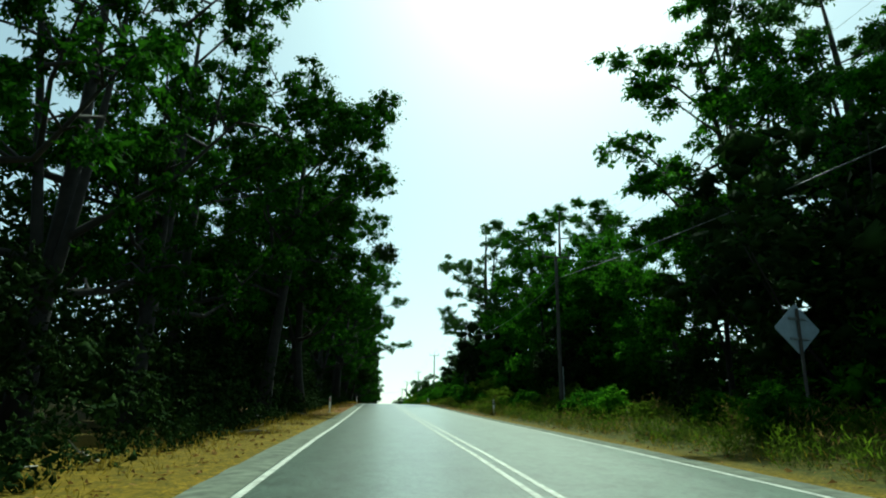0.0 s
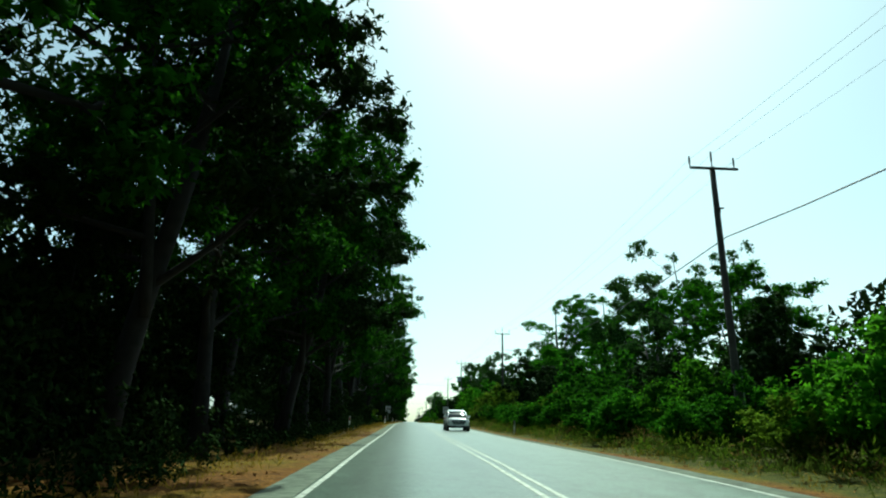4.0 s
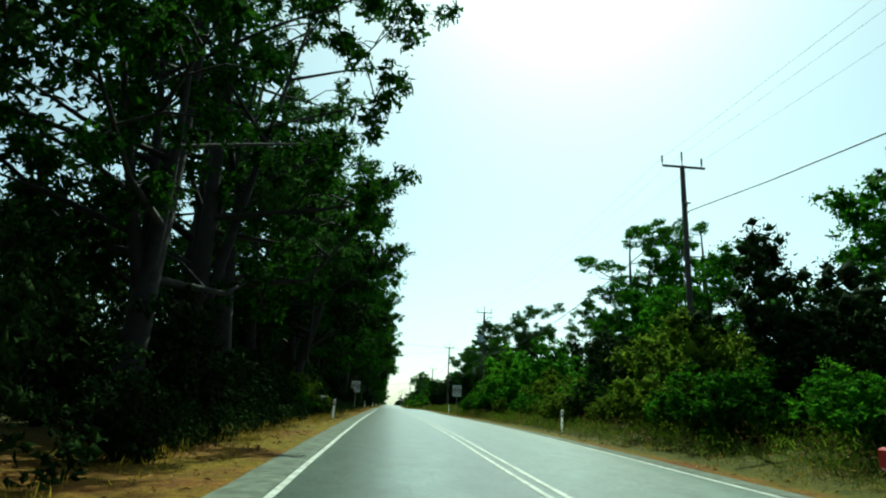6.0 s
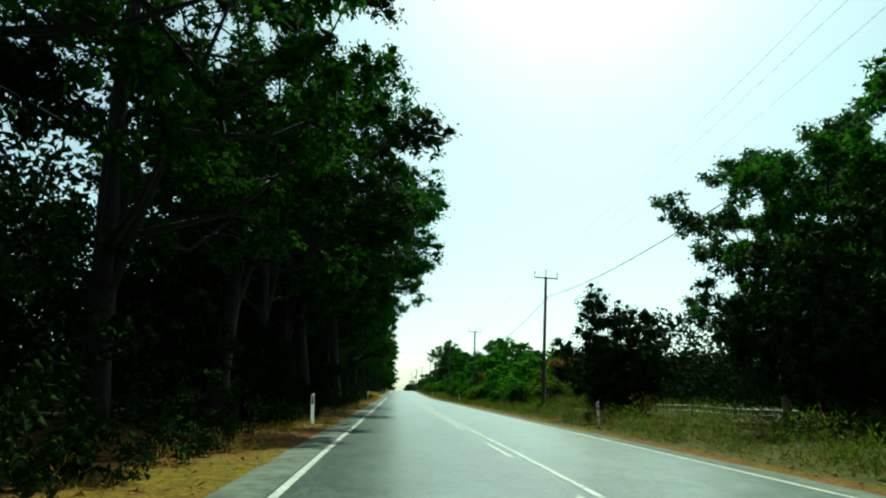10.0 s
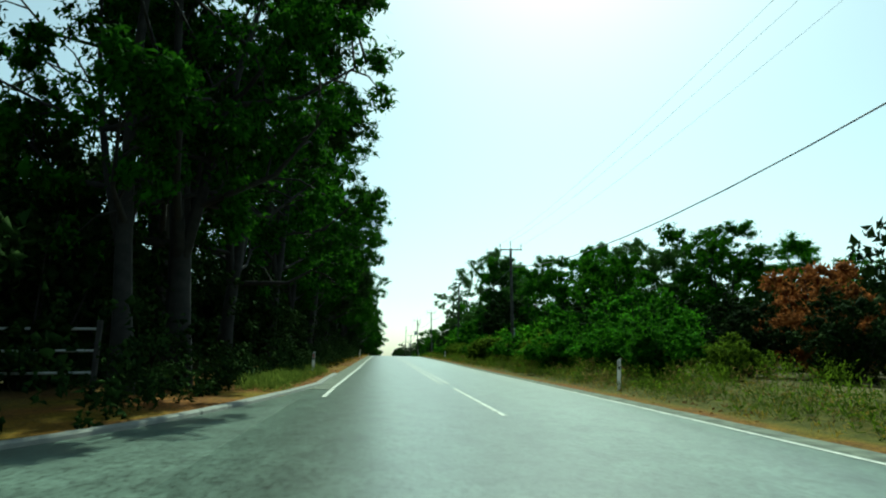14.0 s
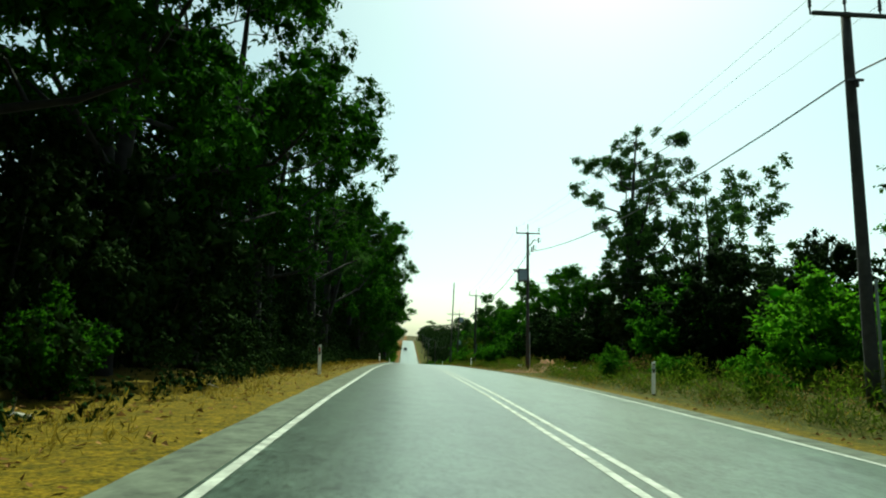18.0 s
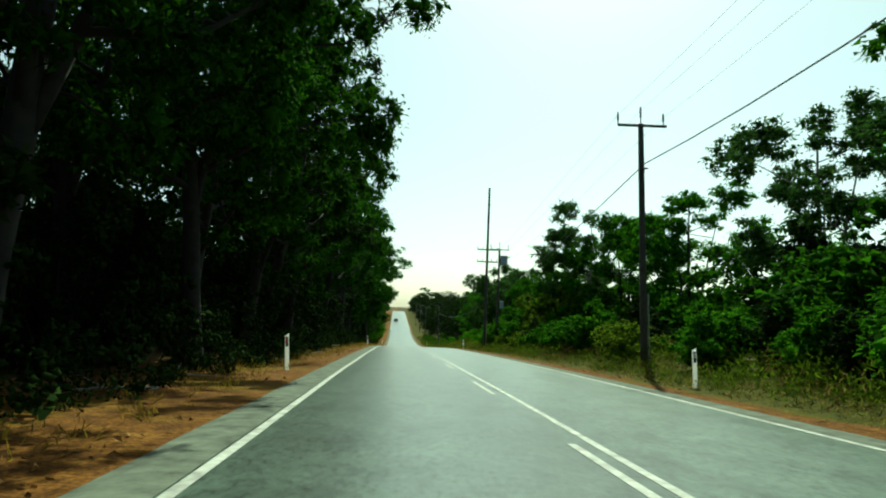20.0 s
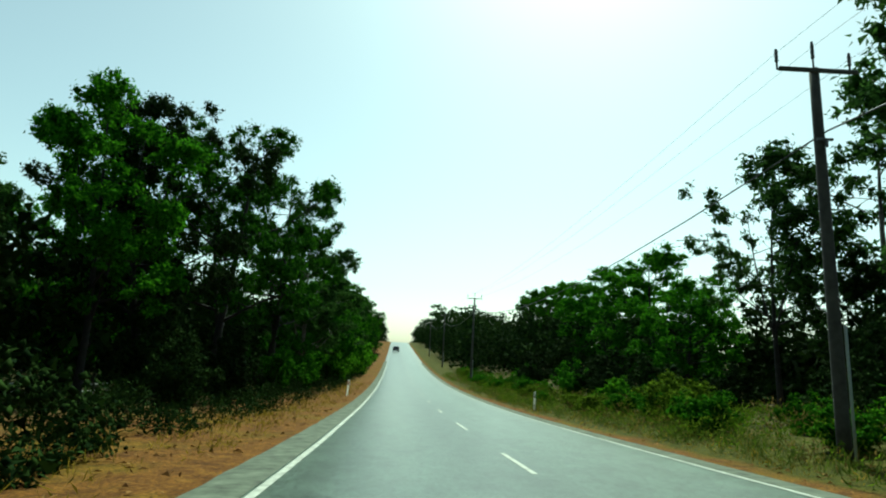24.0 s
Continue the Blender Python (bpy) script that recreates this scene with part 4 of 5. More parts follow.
def litter_place(rng):
    side = rng.random() < 0.62
    x = rng.uniform(-8.2, -4.3) if side else rng.uniform(4.3, 8.0)
    y = rng.uniform(0, 690)
    while 356 < y < 385 and x < 0:
        y = rng.uniform(0, 690)
    return x, y, 0.012, rng.uniform(0.15, 0.6)


def build_litter():
    rng = np.random.default_rng(76)
    n = 42000
    v, f = [], []
    for i in range(n):
        x, y, h, s = litter_place(rng)
        if noise.noise((x * 0.5, y * 0.3, 9.0)) < -0.12:
            continue
        z = ground_z(x, y) + h
        a, ln, w = rng.random() * 6.28, rng.uniform(0.03, 0.085), rng.uniform(0.012, 0.028)
        ca, sa = math.cos(a), math.sin(a)
        t0, t1 = rng.normal() * 0.025, rng.normal() * 0.02
        k = len(v)
        v += [(x - ca * ln, y - sa * ln, z), (x + sa * w, y - ca * w, z + 0.01 + abs(t0)), (x + ca * ln, y + sa * ln, z + abs(t1)), (x - sa * w, y + ca * w, z + 0.012)]
        f.append((k, k + 1, k + 2, k + 3))
    tagged(mesh_object("leaf_litter", v, f, M_LITTER), "fallen brown gum leaves and bark strips on the verge", "leaf litter", kind="stuff")


build_litter()
LEAFY = 85
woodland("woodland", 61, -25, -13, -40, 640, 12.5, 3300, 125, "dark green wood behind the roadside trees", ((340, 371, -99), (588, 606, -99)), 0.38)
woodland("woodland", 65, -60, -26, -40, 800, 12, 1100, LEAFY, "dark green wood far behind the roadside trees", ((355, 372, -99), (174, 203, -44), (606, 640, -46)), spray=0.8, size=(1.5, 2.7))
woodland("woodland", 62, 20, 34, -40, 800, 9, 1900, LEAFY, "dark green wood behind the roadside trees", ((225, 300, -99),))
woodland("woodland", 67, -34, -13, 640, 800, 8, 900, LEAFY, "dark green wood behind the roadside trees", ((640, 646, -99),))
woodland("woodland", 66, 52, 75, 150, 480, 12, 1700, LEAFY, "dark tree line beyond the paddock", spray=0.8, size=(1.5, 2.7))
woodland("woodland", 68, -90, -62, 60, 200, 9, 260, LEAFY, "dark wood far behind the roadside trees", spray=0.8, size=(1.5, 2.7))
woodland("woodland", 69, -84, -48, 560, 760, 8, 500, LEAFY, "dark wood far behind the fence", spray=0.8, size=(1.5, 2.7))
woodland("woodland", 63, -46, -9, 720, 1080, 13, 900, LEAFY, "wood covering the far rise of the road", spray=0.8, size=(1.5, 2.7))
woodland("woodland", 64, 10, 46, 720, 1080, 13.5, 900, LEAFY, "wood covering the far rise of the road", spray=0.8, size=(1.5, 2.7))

# ---- power poles and cables ----
POLES = [(8.7, 43.2, 9.8), (8.7, 82.9, 10.0), (8.6, 124.6, 9.9), (8.9, 175.9, 10.7), (7.9, 220.1, 11.2), (8.0, 259.3, 10.8), (8.2, 298.8, 9.5), (8.1, 337.8, 9.3), (7.75, 372.5, 9.6),
         (7.4, 408.0, 9.0), (8.3, 446.8, 10.5), (7.2, 482.0, 8.9), (6.25, 512.6, 10.0), (6.2, 543.5, 8.7), (6.0, 577.5, 14.8), (6.3, 641.2, 8.2), (6.8, 700, 10), (7, 745, 10), (7, 790, 10)]


def insulator(x, z, h=0.34):
    rings = [(0.0, 0.02), (0.12, 0.02), (0.14, 0.042), (0.19, 0.03), (0.21, 0.042), (0.25, 0.03), (0.27, 0.038), (0.34, 0.025)]
    return tube([(x, 0, z + a * h / 0.34) for a, _ in rings], [r for _, r in rings], 8)


def power_pole(x, y, top, arm=True, label="", lean=0.0):
    """lean: degrees by which the top hangs over towards the road, with the top at x."""
    x += top * math.tan(radians(lean))
    z0 = ground_z(x, y)
    ln = road_z(y) + top - z0
    ob = thing("power_pole", label or "weathered timber power pole with a steel crossarm", "power pole", "power poles beside the road")
    ob.matrix_basis = pose(x, y, z0, 0, -lean, 0)
    n = 8
    part("post", tube([(0, 0, -0.3 + (ln + 0.3) * k / n) for k in range(n + 1)], [0.135 - 0.04 * k / n for k in range(n + 1)], 10), M_POLE, ob, smooth=True)
    if arm:
        part("crossarm", box(0, -0.14, ln - 0.10, 1.75, 0.08, 0.085, 0.012), M_STEEL if arm == 2 else M_POLE, ob)
        for sx in (-0.82, 0.82):
            part("insulator", insulator(sx, ln - 0.06, 0.46), M_DARK, ob)
        part("insulator", insulator(0, ln + 0.0, 0.62), M_DARK, ob)
    part("cable_bracket", join(box(0.0, -0.16, ln - 1.62, 0.34, 0.05, 0.05), tube([(0.0, -0.2, ln - 1.62), (0.0, -0.2, ln - 1.8)], [0.04, 0.03], 6)), M_DARK, ob)
    part("conduit", tube([(0.13, -0.12, 0), (0.13, -0.12, 2.6)], [0.03, 0.03], 6), M_STEEL, ob, "pale steel conduit up the foot")
    return ob, ln


def transformer(ob, z, sx=-1):
    can = part("transformer", box(sx * 0.42, -0.1, z, 0.62, 0.55, 0.78, 0.05), M_BLUEGREY, ob, "blue-grey steel transformer box")
    part("lid", box(sx * 0.42, -0.1, z + 0.415, 0.70, 0.63, 0.05, 0.015), M_DARK, can)
    part("bracket", box(sx * 0.3, -0.1, z - 0.43, 0.75, 0.5, 0.06, 0.01), M_POLE, can)
    for k in range(4):
        a = (sx * 0.72, -0.3 + 0.15 * k, z + 0.22)
        b = (sx * 1.05, -0.3 + 0.15 * k, z + 0.42)
        part("bushing", tube([a, [(p + q) / 2 for p, q in zip(a, b)], b], [0.05, 0.035, 0.028], 7), M_DARK, can)


M_BLUEGREY = plain("blue_grey_enamel", (0.30, 0.36, 0.42), 0.5, 0.1, 0.12, 5)
LEANS = {6: -1.6, 9: 1.4, 11: 2.0, 12: 2.0, 13: 1.5, 15: 2.2}
for i, (x, y, top) in enumerate(POLES):
    if i == 14:
        ob, ln = power_pole(x, y, top, False, "tall timber power pole with two low crossarms")
        for zz in (9.0, 7.9):
            part("crossarm", box(0, -0.18, zz, 1.9, 0.09, 0.11, 0.012), M_POLE, ob)
            for sx in (-0.9, -0.4, 0.4, 0.9):
                part("insulator", insulator(sx, zz + 0.05, 0.22), M_DARK, ob)
    else:
        label = {4: "timber power pole with a blue-grey transformer and drop-out fuses", 12: "timber power pole with a blue-grey transformer and fuse arm", 8: "timber power pole with two side arms at the junction"}.get(i, "")
        ob, ln = power_pole(x, y, top, 1, label, LEANS.get(i, 0.0))
    if i in (4, 12):
        transformer(ob, ln - 3.0 if i == 4 else ln - 3.15)
        arm = part("fuse_arm", tube([(0.1, -0.1, ln - 1.0), (0.45, -0.1, ln - 0.55), (0.62, -0.1, ln - 0.6)], [0.045, 0.04, 0.03], 6), M_POLE, ob)
        for k, (fx, fz) in enumerate(((0.85, -0.55), (0.5, -1.1), (0.36, -1.25))):
            part("fuse", join(tube([(fx - 0.1, -0.1, ln + fz + 0.15), (fx - 0.1, -0.1, ln + fz - 0.2)], [0.05, 0.05], 7),
                              tube([(fx - 0.1, -0.1, ln + fz + 0.13), (fx + 0.08, -0.1, ln + fz + 0.08), (fx + 0.05, -0.1, ln + fz - 0.16), (fx - 0.08, -0.1, ln + fz - 0.18)], [0.018] * 4, 5)), M_DARK, arm)
    if i == 8:
        for zz in (ln - 1.05, ln - 1.4):
            part("side_arm", box(-0.35, -0.14, zz, 0.9, 0.07, 0.07), M_POLE, ob)
        for k in range(4):
            part("fuse", tube([(0.22 + 0.17 * k, -0.1, ln - 1.0 + 0.06 * k), (0.16 + 0.17 * k, -0.1, ln - 1.42 + 0.07 * k)], [0.045, 0.04], 7), M_DARK, ob)
# a second pole with a transformer beside the tall one
ob, ln = power_pole(7.3, 578.6, 9.4, 1, "slim timber pole carrying a transformer with bushings")
transformer(ob, ln - 1.1, 1)
part("meter_box", box(0.34, -0.1, ln - 5.2, 0.32, 0.22, 0.7, 0.02), M_BLUEGREY, ob, "grey steel meter box")


def cable(name, points, radius, label, sag=0.012):
    pts = []
    for a, b in zip(points, points[1:]):
        a, b = Vector(a), Vector(b)
        d = (b - a).length
        for k in range(10):
            t = k / 10
            p = a.lerp(b, t)
            p.z -= sag * d * 4 * t * (1 - t)
            pts.append(tuple(p))
    pts.append(tuple(points[-1]))
    ob = mesh_object(name, *tube(pts, [radius] * len(pts), 5), M_CABLE, True)
    return tagged(ob, label, "power cable", "overhead cables", "structure")


line = [i for i in range(len(POLES)) if i != 14]
tops = [(x, y, road_z(y) + t) for x, y, t in (POLES[i] for i in line)]
for dx, dz in ((-0.82, 0.28), (0.0, 0.5), (0.82, 0.28)):
    cable("conductor", [(tops[0][0] + dx, -60, tops[0][2] - 4 + dz)] + [(x + dx, y, z + dz) for x, y, z in tops], 0.004, "thin bare conductor strung from pole to pole", 0.014)
cable("power_cable", [(tops[0][0] + 0.1, -60, tops[0][2] - 6)] + [(x + 0.1, y - 0.2, z - {2: 2.7, 3: 1.95, 4: 4.8, 5: 2.0, 7: 2.5, 8: 3.2, 10: 1.7}.get(i, 1.45)) for i, (x, y, z) in enumerate(tops)], 0.021, "thick black insulated cable sagging between the poles", 0.026)
for a, b in (((7.7, 220.1, road_z(220) + 6.8), (-24, 222, road_z(222) + 9.6)), ((8.0, 259.3, road_z(259) + 10.0), (-22, 278, road_z(278) + 9.2)),
             ((7.4, 372.5, road_z(373) + 8.5), (-48, 371, road_z(373) + 8.0)), ((7.4, 372.5, road_z(373) + 8.15), (-48, 371, road_z(373) + 7.6)),
             ((6.25, 512.6, road_z(512) + 6.3), (28, 517, road_z(512) + 8.6)), ((8.7, 43.2, road_z(43) + 9.4), (24, 30, road_z(40) + 8))):
    cable("service_cable", [a, b], 0.012, "thin service cable branching off a pole")

# ---- guide posts, signs ----


def guide_post(x, y, side):
    ob = thing("guide_post", "white plastic guide post with a reflector, beside the seal", "guide post", "guide posts along the road")
    lean = spin.uniform(-3, 3)
    ob.matrix_basis = pose(x, y, ground_z(x, y), lean, spin.uniform(-4, 4), 0)
    part("post", ([(-0.055, -0.02, -0.2), (0.055, -0.02, -0.2), (0.055, 0.02, -0.2), (-0.055, 0.02, -0.2), (-0.05, -0.018, 0.92), (0.05, -0.018, 0.98), (0.05, 0.018, 0.98), (-0.05, 0.018, 0.92)],
                  [(3, 2, 1, 0), (4, 5, 6, 7), (0, 1, 5, 4), (1, 2, 6, 5), (2, 3, 7, 6), (3, 0, 4, 7)]), M_POST, ob)
    part("band", box(0, -0.02, 0.76, 0.065, 0.012, 0.26), M_BLACK, ob, "dark band round the reflector")
    part("reflector", box(0, -0.028, 0.80, 0.04, 0.012, 0.13), M_RED if side < 0 else M_SIGN, ob)


for y in (46.5, 96, 186, 232, 277, 317, 388, 438, 490.5, 540, 589, 668):
    guide_post(-4.9, y, -1)
for y in (47, 98, 148.5, 181, 230, 279.6, 330, 382, 436, 488, 538, 588.7, 662):
    guide_post(5.4, y, 1)
guide_post(-8.0, 360.2, -1)
guide_post(-6.2, 150.3, -1)


def ring(r0, r1, n, y0, y1):
    v, f = [], []
    for k in range(n):
        a = 2 * math.pi * k / n
        for r, y in ((r0, y0), (r1, y0), (r1, y1), (r0, y1)):
            v.append((r * math.cos(a), y, r * math.sin(a)))
    for k in range(n):
        b, c = 4 * k, 4 * ((k + 1) % n)
        f += [(b + i, b + (i + 1) % 4, c + (i + 1) % 4, c + i) for i in range(4)]
    return v, f


def rounded(w, h, r, n=4):
    out = []
    for cx, cz, a0 in ((w / 2 - r, h / 2 - r, 0), (-w / 2 + r, h / 2 - r, 90), (-w / 2 + r, -h / 2 + r, 180), (w / 2 - r, -h / 2 + r, 270)):
        for k in range(n + 1):
            a = radians(a0 + 90 * k / n)
            out.append((cx + r * math.cos(a), cz + r * math.sin(a)))
    return out


def lettering(text, size):
    """A word as a mesh in the x-z plane, facing -y, about its centre."""
    cu = bpy.data.curves.new("word", "FONT")
    cu.body, cu.size, cu.extrude, cu.align_x, cu.align_y, cu.offset = text, size, 0.004, "CENTER", "CENTER", 0.008
    ob = bpy.data.objects.new("word", cu)
    me = ob.to_mesh()
    geo = ([(p.co.x, p.co.z, p.co.y) for p in me.vertices], [tuple(q.vertices) for q in me.polygons])
    ob.to_mesh_clear()
    bpy.data.objects.remove(ob)
    bpy.data.curves.remove(cu)
    return [(x, -y, z) for x, y, z in geo[0]], geo[1]


def speed_sign(x, y, low, turn=0):
    ob = thing("speed_sign", "white speed limit sign reading 90 on a thin steel post", "road sign", "speed limit signs")
    z0 = ground_z(x, y)
    ob.matrix_basis = pose(x, y, z0, 0, 0, turn)
    mid = road_z(y) + low + 0.56 - z0
    part("post", tube([(0, 0.05, -0.3), (0, 0.05, mid + 0.5)], [0.032, 0.032], 8), M_STEEL, ob)
    face = part("panel", moved(plate(rounded(0.90, 1.12, 0.06), 0.012), Matrix.Translation((0, 0, mid))), M_SIGN, ob)
    part("circle", moved(ring(0.335, 0.405, 40, -0.016, -0.005), Matrix.Translation((0, 0, mid))), M_RING, face, "dark red circle")
    for digit, dx in (("9", -0.145), ("0", 0.145)):
        part("numeral", moved(lettering(digit, 0.52), Matrix.Translation((dx, -0.013, mid)) @ Matrix.Diagonal((1.1, 1, 1, 1))), M_BLACK, face, "black figure " + digit)


M_RING = plain("dark_red_paint", (0.16, 0.02, 0.02), 0.5, 0, 0.1, 5)
speed_sign(-5.55, 219.2, 1.85, 2)
speed_sign(4.95, 218.0, 1.9, -3)

ob = thing("warning_sign", "bare grey back of a diamond warning sign on a post", "road sign")
ob.matrix_basis = pose(8.2, 21.8, ground_z(8.2, 21.8), 0, 1.5, 4)
dz = road_z(21.8) + 2.9 - ground_z(8.2, 21.8)
diamond = [(0.0, -0.62), (0.05, -0.60), (0.60, -0.04), (0.62, 0.0), (0.60, 0.04), (0.04, 0.60), (0.0, 0.62), (-0.04, 0.60), (-0.60, 0.04), (-0.62, 0.0), (-0.60, -0.04), (-0.04, -0.60)]
part("panel", moved(plate(diamond, 0.012), Matrix.Translation((0, 0, dz))), M_BLUEGREY, ob)
part("post", tube([(0, -0.06, -0.3), (0, -0.06, dz + 0.5)], [0.045, 0.04], 8), M_POLE, ob)
for k in (-0.25, 0.25):
    part("clamp", box(0, -0.05, dz + k, 0.5, 0.04, 0.05), M_STEEL, ob)

ob = thing("give_way_sign", "pale back of a give way sign on a thin post", "road sign")
ob.matrix_basis = pose(-12.9, 371.6, ground_z(-12.9, 371.6), 0, 0, 35)
part("panel", moved(plate([(-0.42, 0.37), (0.42, 0.37), (0.45, 0.32), (0.03, -0.38), (-0.03, -0.38), (-0.45, 0.32)], 0.012), Matrix.Translation((0, 0, 2.3))), M_SIGN, ob)
part("post", tube([(0, 0.05, -0.2), (0, 0.05, 2.6)], [0.03, 0.03], 8), M_STEEL, ob)

ob = thing("chevron_board", "low white board with dark slanting stripes facing the side road", "road sign")
ob.matrix_basis = pose(9.6, 374.5, ground_z(9.6, 374.5), 0, 0, 0)
board = part("board", box(0, 0, 1.0, 1.5, 0.02, 0.75, 0.006), M_WHITE, ob)
for k in range(4):
    s = -1 if k < 2 else 1
    x0 = -0.55 + 0.37 * k
    part("stripe", plate([(x0 - 0.09, 1.36), (x0 + 0.09, 1.36), (x0 + 0.09 + s * 0.16, 0.64), (x0 - 0.09 + s * 0.16, 0.64)], 0.006, -0.014), M_BLACK, board)
for k in (-0.5, 0.5):
    part("post", tube([(k, 0.04, -0.2), (k, 0.04, 1.2)], [0.03, 0.03], 6), M_STEEL, ob)

ob = thing("bus_shelter", "dark blue metal shed with a low pale skillion roof", "shed")
ob.matrix_basis = pose(10.2, 367.6, ground_z(10.2, 367.6) - 0.02, 0, 0, 6) @ Matrix.Diagonal((0.78, 0.85, 0.98, 1))
M_NAVY = plain("dark_blue_sheet", (0.012, 0.017, 0.035), 0.7, 0.0, 0.2, 3)
for name, g in (("wall", box(0, 1.3, 0.95, 2.6, 0.06, 1.9)), ("wall", box(-1.3, 0, 0.95, 0.06, 2.6, 1.9)), ("wall", box(1.3, 0, 1.0, 0.06, 2.6, 2.0)), ("wall", box(0, -1.3, 0.95, 2.6, 0.06, 1.9))):
    part(name, g, M_NAVY, ob)
part("roof", moved(box(0, 0, 2.03, 2.9, 2.9, 0.05, 0.01), Matrix.Rotation(radians(-3), 4, "Y")), M_STEEL, ob, "pale metal roof sheet")
part("slab", box(0, 0, 0.03, 3.2, 3.2, 0.16, 0.02), M_KERB, ob)
for k in range(-3, 4):
    part("rib", box(0.37 * k, -1.35, 0.98, 0.05, 0.03, 1.8), M_NAVY, ob)

# roadside letterbox and a rubbish of pale stones by the pole
ob = thing("letterbox", "small white letterbox on a leaning timber post", "letterbox")
ob.matrix_basis = pose(-6.6, 196.4, ground_z(-6.6, 196.4), 0, 4, 10)
part("post", box(0, 0, 0.45, 0.08, 0.08, 1.1), M_POLE, ob)
part("box", box(0, 0, 1.1, 0.34, 0.42, 0.26, 0.02), M_WHITE, ob)
part("flap", box(0, -0.215, 1.11, 0.26, 0.012, 0.14, 0.004), M_STEEL, ob)


def boulder(x, y, r, mat, label):
    rng = np.random.default_rng(int(x * 100 + y))
    bm = bmesh.new()
    bmesh.ops.create_icosphere(bm, subdivisions=2, radius=r)
    for v in bm.verts:
        v.co *= 1 + 0.28 * noise.noise(v.co * (1.3 / r) + Vector((x, y, 0)))
        v.co.z *= 0.65
    me = bpy.data.meshes.new("boulder")
    bm.to_mesh(me)
    bm.free()
    me.materials.append(mat)
    ob = new("boulder", me)
    ob.matrix_basis = pose(x, y, ground_z(x, y) + r * 0.2, 0, 0, rng.random() * 360)
    return tagged(ob, label, "boulder", "pale boulders on the verge")


M_STONE = plain("pale_limestone", (0.5, 0.47, 0.42), 0.95, 0, 0.25, 4)
for x, y, r in ((7.2, 519, 0.28), (9.5, 514.5, 0.22), (10.4, 514.2, 0.26), (8.3, 509.3, 0.18), (9.8, 508.2, 0.3), (6.9, 522, 0.22), (11.5, 593, 0.3)):
    boulder(x, y, r, M_STONE, "pale rounded stone lying on the dirt")


# ---- vehicles ----


def loft(rings):
    n = len(rings[0])
    v = [p for r in rings for p in r]
    f = [(i * n + k, i * n + (k + 1) % n, (i + 1) * n + (k + 1) % n, (i + 1) * n + k) for i in range(len(rings) - 1) for k in range(n)]
    return v, f + [tuple(range(n - 1, -1, -1)), tuple(range(len(v) - n, len(v)))]


def section(y, w, z0, z1, top=1.0, n=3.2):
    """A rounded cross-section of a car body at y: half-width w, from z0 to z1; top: how much of the width is left at the top."""
    out, mid, half = [], (z0 + z1) / 2, (z1 - z0) / 2
    for k in range(20):
        a = 2 * math.pi * (k + 0.5) / 20
        px = math.copysign(abs(math.cos(a)) ** (2 / n), math.cos(a))
        pz = math.copysign(abs(math.sin(a)) ** (2 / n), math.sin(a))
        out.append((-px * w * (1 + (top - 1) * (pz + 1) / 2), y, mid + half * pz))
    return out


def outline_plate(points, y, thick):
    """A plate of that outline, mirrored about the middle of the car, at y."""
    return plate(points + [(-x, z) for x, z in reversed(points)], thick, y)


def wheel(parent, x, y, r):
    w = part("wheel", moved(join(ring(0.0, 0.19, 20, -0.115, 0.115)), Matrix.Translation((x, y, r)) @ Matrix.Rotation(radians(90), 4, "Z")), M_STEEL, parent)
    part("tyre", moved(ring(0.2, r, 28, -0.12, 0.12), Matrix.Translation((x, y, r)) @ Matrix.Rotation(radians(90), 4, "Z")), M_BLACK, w)
    for k in range(5):
        part("spoke", moved(box(0, 0, 0.1, 0.25, 0.05, 0.19), Matrix.Translation((x, y, r)) @ Matrix.Rotation(2 * math.pi * k / 5, 4, "X")), M_STEEL, w)


